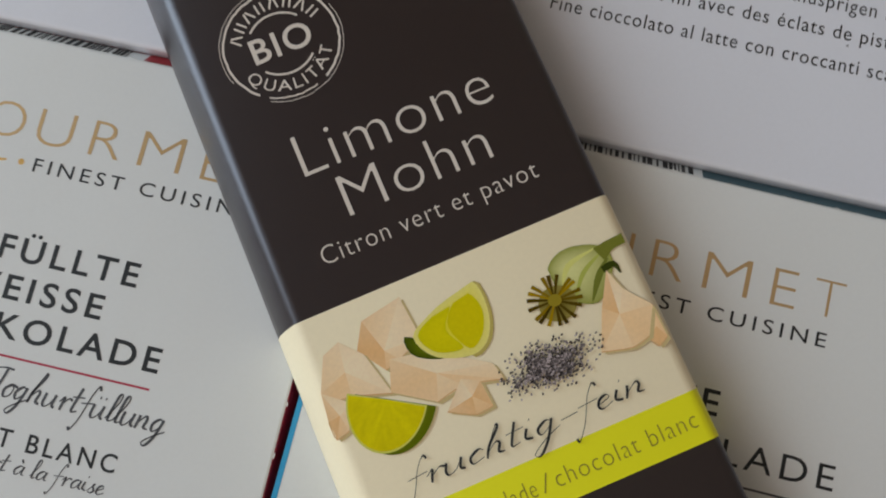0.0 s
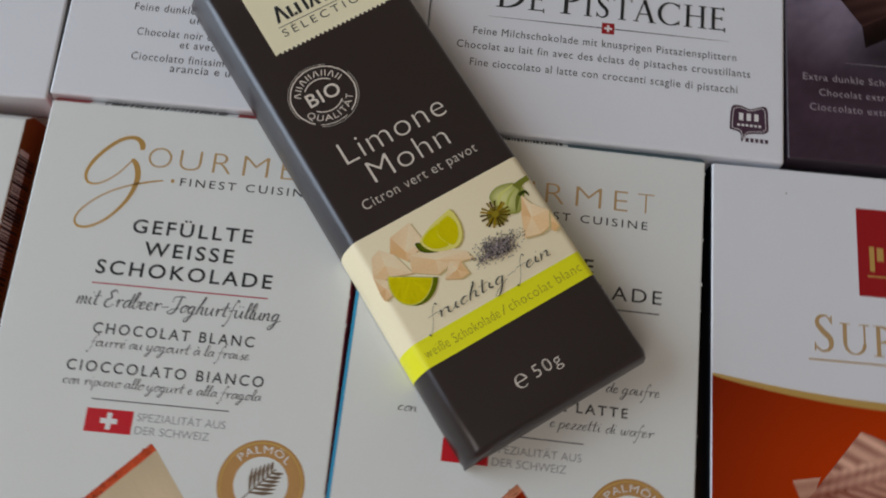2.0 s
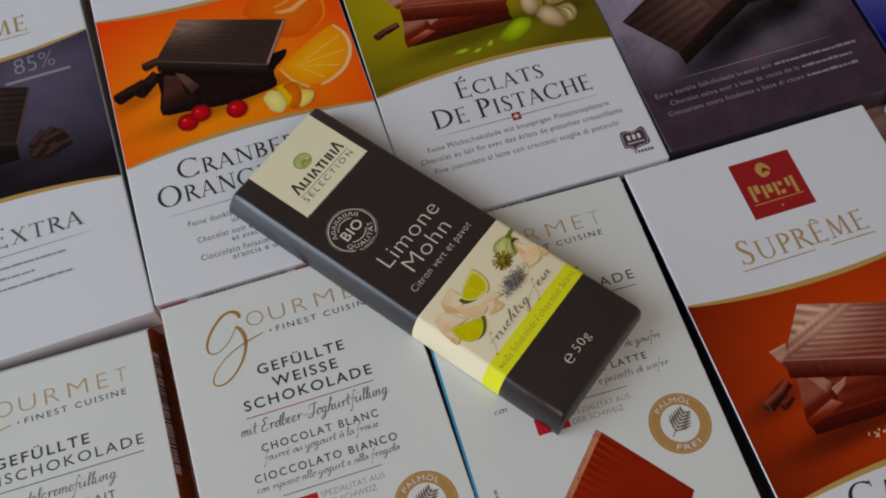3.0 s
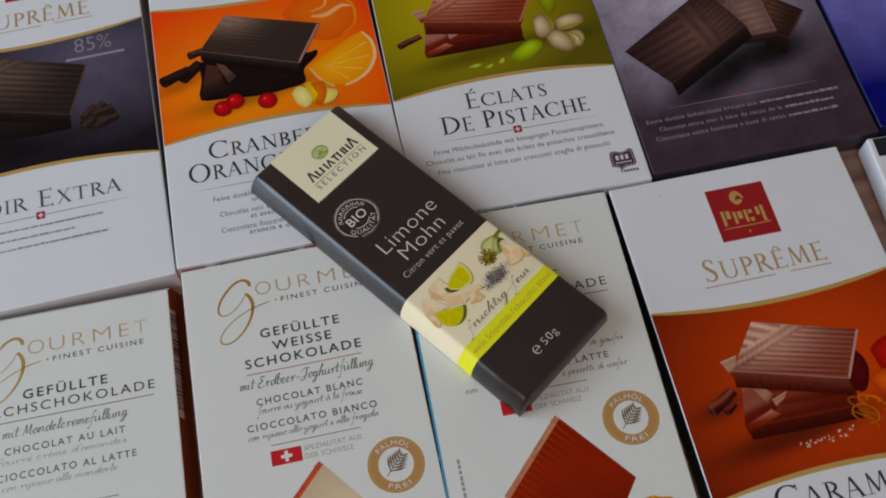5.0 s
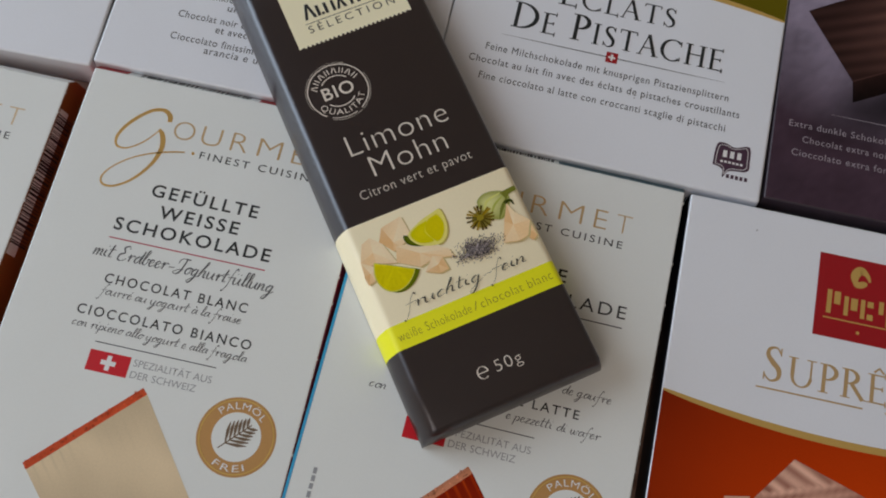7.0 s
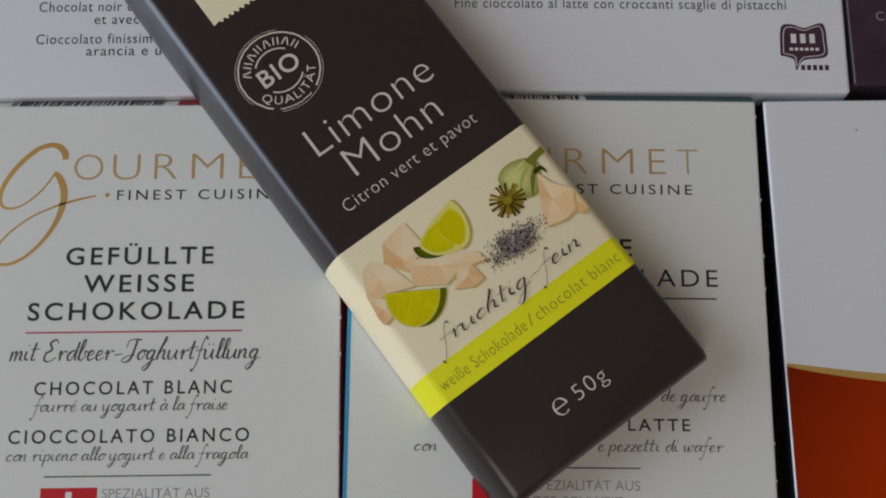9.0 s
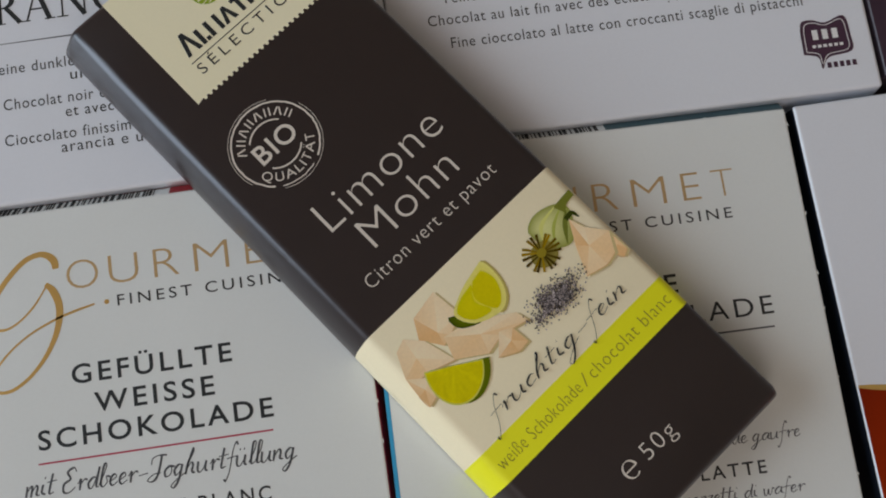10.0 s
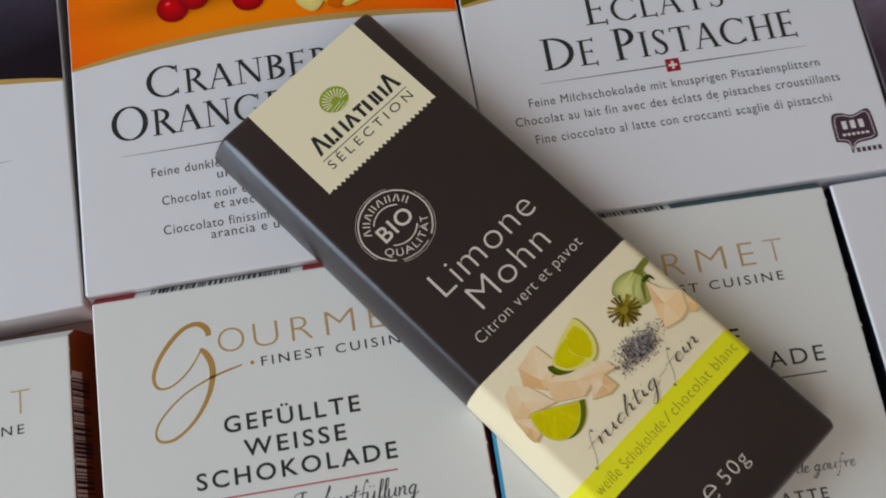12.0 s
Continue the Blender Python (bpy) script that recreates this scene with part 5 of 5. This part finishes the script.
def wrapped(w, y0, y1, h, mat, name, parent, grow=0.0, label="", ends=True):
    """A length of the wrapped bar: flat face, rounded shoulders, leaning sides, soft ends."""
    prof = [(-w - 3.0, 0.0), (-w - 3.0, 0.8), (-w - 2.8, h * 0.34), (-w - 2.1, h * 0.58), (-w - 1.1, h * 0.76), (-w - 0.3, h * 0.89), (-w + 0.35, h - 0.36), (-w + 0.9, h - 0.10), (-w + 1.6, h)]
    prof += [(w - 1.1, h), (w - 0.4, h - 0.12), (w + 0.2, h - 0.5), (w + 0.6, h - 1.3), (w + 1.0, h * 0.5), (w + 1.3, h * 0.2), (w + 1.3, 0.0)]
    prof = [(x + math.copysign(grow, x), z + (grow if z > 0 else 0)) for x, z in prof]
    stations = [(y0, 1.0, 1.0), (y1, 1.0, 1.0)]
    if ends:
        stations = [(y0 - 1.0, 1.0, 0.12), (y0 - 0.8, 1.0, 0.7), (y0, 0.995, 0.93), (y0 + 1.0, 1.0, 1.0)]
        stations += [(y0 + (y1 - y0) * k / 10, 1.0, 1.0) for k in range(1, 10)]
        stations += [(y1 - 1.0, 1.0, 1.0), (y1, 0.995, 0.93), (y1 + 0.8, 1.0, 0.7), (y1 + 1.0, 1.0, 0.12)]
    bm = bmesh.new()
    rings = [[bm.verts.new((x * sx * MM, y * MM, z * sz * MM)) for x, z in prof] for y, sx, sz in stations]
    for r, s in zip(rings, rings[1:]):
        for k in range(len(prof) - 1):
            bm.faces.new([r[k], r[k + 1], s[k + 1], s[k]])
    if ends:
        for r in rings[0], rings[-1]:
            bm.faces.new(r)
        for r, s in zip(rings, rings[1:]):
            bm.faces.new([r[0], s[0], s[-1], r[-1]])
    bmesh.ops.recalc_face_normals(bm, faces=bm.faces)
    for f in bm.faces:
        f.smooth = True
    ob = part(name, bm, mat, parent, label)
    ob.data.set_sharp_from_angle(angle=radians(45))
    return ob


wrapped(SW, -SL, SL, SH, DARK_PAPER, "wrapper", small, label="dark brown matt paper wrapper")
band = wrapped(SW, -38.6, -11.4, SH, CREAM_BAND, "cream_band", small, 0.05, "cream printed band", ends=False)
yellow = wrapped(SW, -45.0, -38.6, SH, YELLOW_INK, "yellow_band", small, 0.05, "lime yellow band", ends=False)
SZ = SH + 0.09

# cream label with its toothed edge
teeth = [(-14.0, 65.8), (-14.0, 39.6)]
n = 26
for k in range(n):
    x = -14.0 + 31.8 * (k + 0.5) / n
    teeth += [(x - 0.42, 39.95), (x - 0.2, 39.45), (x + 0.2, 39.45), (x + 0.42, 39.95)] if 0 < k < n - 1 else []
teeth += [(17.8, 39.6), (17.8, 65.8)]
label_piece = Art(SH + 0.05).poly(teeth).put("label", CREAM_PAPER, small, "cream paper label with a toothed edge")
sun = Art(SZ, 0.002)
sun.oval(1.9, 55.2, 3.4, 3.0, 0, n=32)
sun.put("label_mark", GREEN_INK, label_piece, "round green mark")
rays = Art(SZ + 0.02, 0.001)
for k in range(13):
    w = radians(-12 + 17 * k)
    rays.ribbon([(1.9 + 1.1 * math.cos(w), 54.6 + 0.9 * math.sin(w)), (1.9 + 3.0 * math.cos(w), 54.9 + 2.7 * math.sin(w))], [0.12, 0.34])
for k in range(4):
    rays.ribbon([(1.9 - 2.7 + 1.1 * k, 53.3 - 0.5 * k), (2.6 + 0.6 * k, 53.9 - 0.55 * k)], 0.16)
rays.put("mark_rays", CREAM_PAPER, label_piece)
x = -9.4
for k, (w, h, lean) in enumerate(((3.4, 4.6, 1), (1.9, 3.3, 0), (2.9, 3.3, 0), (2.9, 3.3, 1), (2.3, 3.3, 2), (2.8, 3.3, 0), (2.6, 3.3, 0), (3.4, 4.6, 1))):
    y = 47.3
    name_shapes = Art(SZ, 0.001)
    if lean == 1:
        name_shapes.poly([(x, y), (x + 0.8, y), (x + w * 0.62, y + h), (x + w * 0.38, y + h)]).poly([(x + w - 0.9, y), (x + w, y), (x + w * 0.62, y + h), (x + w * 0.42, y + h)])
    elif lean == 2:
        name_shapes.rect(x, y + h - 0.75, x + w, y + h).rect(x + w / 2 - 0.4, y, x + w / 2 + 0.4, y + h)
    else:
        name_shapes.rect(x, y, x + 0.85, y + h).rect(x + w - 0.8, y, x + w, y + h if k > 1 else y + 0.8)
    name_shapes.put("label_shape", BLACK_INK, label_piece, "black printed shape")
    x += w + 0.3
Art(SZ).rect(-9.8, 46.0, 15.0, 46.18).put("label_rule", BLACK_INK, label_piece)
write("label_word", "SÉLECTION", -9.6, 14.6, 43.2, 2.1, SZ, BLACK_INK, label_piece, -0.004, 1.5)

# oval seal
seal = Art(SZ, 0.002)


def ring_points(a, b, s=0, e=360, n=60, cx=-9.1, cy=24.8, jitter=0.0, seed=1):
    r = random.Random(seed)
    return [(cx + (a + r.uniform(-jitter, jitter)) * math.cos(radians(s + (e - s) * k / n)), cy + (b + r.uniform(-jitter, jitter)) * math.sin(radians(s + (e - s) * k / n))) for k in range(n + 1)]


seal.ribbon(ring_points(8.4, 8.2, -60, 228, jitter=0.08), 0.34)
seal.ribbon(ring_points(9.0, 8.8, 60, 200, jitter=0.06, seed=2), 0.10)
seal.ribbon(ring_points(9.0, 8.8, -120, 20, jitter=0.06, seed=3), 0.10)
seal.ribbon(ring_points(8.4, 8.2, 238, 288, 14, jitter=0.08, seed=5), 0.22)
seal.ribbon(ring_points(4.9, 4.7, 42, 138, 20), 0.32)
seal.ribbon(ring_points(4.9, 4.7, 222, 318, 20), 0.32)
ring_seal = seal.put("seal_ring", BEIGE_INK, small, "worn beige oval seal")
ring_seal.matrix_local = Matrix.Translation((-9.1 * MM, 24.8 * MM, 0)) @ Matrix.Diagonal((0.94, 0.94, 1, 1)) @ Matrix.Translation((9.1 * MM, -24.8 * MM, 0))
write("seal_word", "BIO", -13.6, -4.6, 23.1, 3.7, SZ, BEIGE_INK, ring_seal, 0.012, 1.1)
write_round("seal_word", "QUALITÄT", -9.1, 24.8, 7.45, 1.75, SZ, BEIGE_INK, ring_seal, 270, 128, inward=True, squash=0.97)
blocks = Art(SZ, 0.001)
for k in range(8):
    w = radians(153 - 18 * k)
    c, r0, r1 = Vector((-9.1, 24.8)), 5.7, 7.4
    d, e = Vector((math.cos(w), math.sin(w) * 0.97)), Vector((-math.sin(w), math.cos(w)))
    for off, wd, s in ((-0.45, 0.3, 0), (0.45, 0.3, 0)) if k % 2 else ((-0.4, 0.3, 0.25), (0.4, 0.3, -0.25)):
        p, q = c + d * r0 + e * (off + s * -1), c + d * r1 + e * (off + s)
        blocks.ribbon([tuple(p), tuple(q)], wd)
blocks.put("seal_shapes", BEIGE_INK, ring_seal)

write("title", "Limone", -12.9, 14.2, 6.0, 6.0, SZ, BEIGE_INK, small, -0.016, 1.05, label="thin beige title")
write("title", "Mohn", -9.4, 10.9, -1.2, 5.8, SZ, BEIGE_INK, small, -0.016, 1.05)
write("subtitle", "Citron vert et pavot", -14.9, 15.3, -5.9, 2.5, SZ, BEIGE_INK, small, -0.012, 1.1)
write("weight", "50g", -1.8, 5.0, -58.7, 2.9, SZ, BEIGE_INK, small, -0.014, 1.15, label="printed weight")
est = Art(SZ, 0.002)
est.ribbon([(-5.0 + 1.3 * math.cos(radians(w)), -57.5 + 1.5 * math.sin(radians(w))) for w in range(0, 320, 10)], [0.12 + 0.28 * abs(math.cos(radians(w))) for w in range(0, 320, 10)])
est.rect(-6.1, -57.6, -3.7, -57.35)
est.put("estimated_sign", BEIGE_INK, small)
write("band_word", "weiße Schokolade", -20.2, -1.2, -43.0, 2.3, SZ + 0.02, BROWN_INK, yellow, -0.018, 1.1)
write("band_word", "/", -0.5, 0.7, -43.0, 2.3, SZ + 0.02, BROWN_INK, yellow, -0.018)
write("band_word", "chocolat blanc", 1.4, 20.4, -43.0, 2.3, SZ + 0.02, BROWN_INK, yellow, -0.018, 1.1)

# picture on the cream band
art = Art(SZ, 0.003, edge=21.8)
CH0, CH1, CH2, CH3 = lin(253, 234, 202), lin(250, 226, 190), lin(246, 214, 172), lin(236, 196, 150)
LIME, LIME2, RIND = lin(224, 211, 40), lin(236, 226, 96), lin(128, 132, 52)
PRINTED_SHADE = lin(208, 190, 146)


def chunk(points, heart, tones, edge=True):
    """A printed lump of white chocolate: facets that meet at its heart, over a soft printed ground."""
    global art
    art.poly([(x + 0.35, y - 0.45) for x, y in points], [PRINTED_SHADE])
    art.fan(points, heart, tones)
    if edge:
        low = sorted(sorted(points, key=lambda p: p[1])[:3])
        art.ribbon(smooth(low, 4), 0.14, shade(CH3, 0.85))
    art = lay(art, "printed_chunk", band)


chunk([(-13.3, -14.4), (-15.2, -17.7), (-12.7, -21.4), (-10.6, -20.8), (-7.1, -19.3), (-7.7, -13.4)], (-12.0, -19.0), (CH3, CH3, CH2, CH1, CH0, CH1))
chunk([(-19.4, -16.6), (-21.4, -20.9), (-20.9, -22.6), (-17.9, -22.8), (-13.0, -24.4), (-14.6, -18.4), (-17.0, -15.7)], (-17.6, -19.6), (CH1, CH2, CH2, CH1, CH0, CH0, CH1))
chunk([(-21.4, -20.9), (-21.8, -24.6), (-21.6, -27.0), (-19.8, -26.6), (-18.4, -23.4)], (-20.2, -24.4), (CH2, CH3, CH2, CH1, CH0))
chunk([(-11.8, -20.3), (-13.2, -24.2), (-8.2, -27.6), (-4.4, -27.0), (0.6, -28.2), (0.0, -25.8), (-6.8, -21.2)], (-7.0, -24.2), (CH2, CH2, CH1, CH2, CH1, CH0, CH0))
chunk([(-7.6, -29.2), (-4.4, -30.9), (-2.0, -30.7), (-2.3, -27.2), (-4.5, -26.1)], (-4.0, -28.6), (CH3, CH2, CH3, CH1, CH0))


def lime(x, y, a, b, turn, dx, dy):
    """A cut wedge of lime: rind, pale rim and flesh in segments."""
    global art
    c, s = math.cos(radians(turn)), math.sin(radians(turn))
    art.oval(x + dx * 1.25, y + dy * 1.3, a, b, turn, PRINTED_SHADE, start=180, sweep=180)
    art = lay(art, "printed_shade", band)
    art.oval(x + dx, y + dy, a * 1.01, b * 1.01, turn, RIND, lin(96, 108, 36), start=180, sweep=180)
    art = lay(art, "printed_rind", band)
    art.oval(x, y, a, b, turn, lin(230, 226, 160), lin(214, 214, 120), start=180, sweep=180)
    art = lay(art, "printed_pith", band)
    rows, steps = [], 40
    for j in range(7):
        row = []
        for i in range(steps + 1):
            w, f = radians(182 + 176 * i / steps), 0.96 * j / 6
            u, v = a * f * math.cos(w), b * f * math.sin(w)
            seam = abs(math.sin(2.5 * (w - math.pi)))
            tone = mix(LIME2, LIME, min(1.0, 0.25 + 0.75 * f**0.7 * min(1.0, seam * 2.2)))
            row.append((art.vert(x + c * u - s * v, y + s * u + c * v), shade(tone, 0.95 + 0.10 * noise.noise((u * 1.5 + x, v * 1.5, 2.0)))))
        rows.append(row)
    for r, q in zip(rows, rows[1:]):
        for (p0, c0), (p1, c1), (p2, c2), (p3, c3) in zip(r, r[1:], q[1:], q):
            tint(art.bm.faces.new([p0, p3, p2, p1]), art.ink, (c0, c3, c2, c1))
    art.rise()
    art = lay(art, "printed_flesh", band)


lime(-14.0, -24.8, 5.1, 6.7, -31, 0.95, -0.5)
art.blob([(-9.0, -18.4), (-9.0, -20.8), (-6.8, -22.4), (-4.6, -22.8), (-6.0, -20.0)], lin(104, 116, 34), lin(66, 80, 22), n=3)
art = lay(art, "printed_rind", band)
art.blob([(1.9, -15.2), (2.6, -19.2), (1.2, -22.9), (-1.6, -24.3), (-2.6, -21.0)], lin(206, 192, 130), lin(190, 176, 112), n=3)
art = lay(art, "printed_rind", band)
art.blob([(1.7, -15.2), (2.2, -19.0), (0.9, -22.5), (-1.8, -23.9), (-6.3, -22.3), (-8.0, -18.9), (-5.0, -17.0), (-2.0, -16.0)], lin(232, 222, 96), lin(238, 230, 150))
art = lay(art, "printed_pith", band)
art.blob([(0.6, -16.4), (1.5, -19.0), (0.3, -21.9), (-1.9, -23.0), (-3.4, -19.4), (-1.6, -16.8)], lin(220, 206, 16), lin(218, 206, 40))
art.blob([(-2.2, -17.0), (-3.8, -19.6), (-2.6, -22.6), (-6.0, -21.8), (-7.4, -19.0), (-4.8, -17.4)], lin(226, 216, 70), lin(216, 208, 60))
art = lay(art, "printed_flesh", band)
art.blob([(11.2, -17.6), (13.2, -16.2), (15.8, -16.2), (18.6, -17.4), (19.4, -19.4), (18.0, -22.0), (15.4, -24.0), (12.6, -22.6), (11.2, -20.0)], lin(220, 220, 160), lin(150, 154, 88), (13.6, -18.6))
for path, tone in (([(12.0, -20.6, 0.2), (13.8, -18.2, 0.7), (17.8, -17.4, 0.2)], lin(216, 216, 140)), ([(13.0, -22.4, 0.2), (15.2, -19.8, 0.6), (18.4, -18.2, 0.2)], lin(176, 182, 104)), ([(14.8, -23.6, 0.2), (16.8, -21.0, 0.9), (18.8, -19.2, 0.3)], lin(116, 122, 62))):
    art.ribbon(*line(path, 5), tone)
art.ribbon(*line([(18.0, -18.4, 2.2), (19.8, -17.8, 1.4), (22.2, -17.6, 1.3)], 4), lin(120, 124, 62))
art.ribbon(*line([(17.6, -20.4, 0.9), (19.2, -20.2, 0.8), (19.6, -21.6, 0.2)], 4), lin(58, 66, 26))
art = lay(art, "printed_pod", band)
rng = random.Random(5)
art.oval(10.6, -22.1, 2.5, 2.3, 0, lin(92, 82, 34), lin(150, 140, 84))
for k in range(18):
    w = radians(20 * k + rng.uniform(-6, 6))
    art.ribbon([(10.4, -21.6), (10.4 + 2.6 * math.cos(w), -21.6 + 2.5 * math.sin(w)), (10.4 + 3.6 * math.cos(w), -21.6 + 3.3 * math.sin(w))], [0.12, 0.42, 0.5], shade(lin(120, 100, 40), rng.choice((0.3, 0.45, 0.8, 1.3, 1.9))))
art.oval(10.4, -21.6, 0.9, 0.8, 0, lin(150, 136, 66))
art = lay(art, "printed_poppy_crown", band)
chunk([(21.4, -27.0), (19.3, -30.5), (20.1, -32.0), (21.6, -31.3)], (20.8, -29.6), (CH2, CH3, CH3, CH2))
chunk([(18.0, -20.6), (15.5, -24.8), (13.1, -29.9), (17.0, -30.9), (19.5, -30.4), (21.6, -26.9), (18.9, -23.5)], (17.2, -26.4), (CH3, CH2, CH1, CH2, CH2, CH1, CH0))
art.bm.free()
seeds = Art(SZ + 0.25, 0.00005)
for k in range(1700):
    q, w = abs(rng.gauss(0, 0.5)), rng.uniform(0, 2 * math.pi)
    x, y = 6.4 + 6.2 * q * math.cos(w) + 0.5 * math.sin(3 * w), -28.8 + 3.1 * q * math.sin(w)
    if q < 1.2:
        seeds.oval(x, y, 0.19, 0.14, rng.uniform(0, 90), shade(lin(120, 113, 112), rng.choice((0.15, 0.3, 0.6, 1.0, 1.6, 2.6))), n=5)
tagged(seeds.put("printed_seed", PICTURE, band, "printed heap of grey poppy seeds"), kind="stuff")

handwriting("script_line", "fruchtig-fein", -15.6, 16.4, -36.4, 1.5, SZ + 0.28, BLACK_INK, band, 0.45, "thin slanted handwriting", 0.09, 0.24)
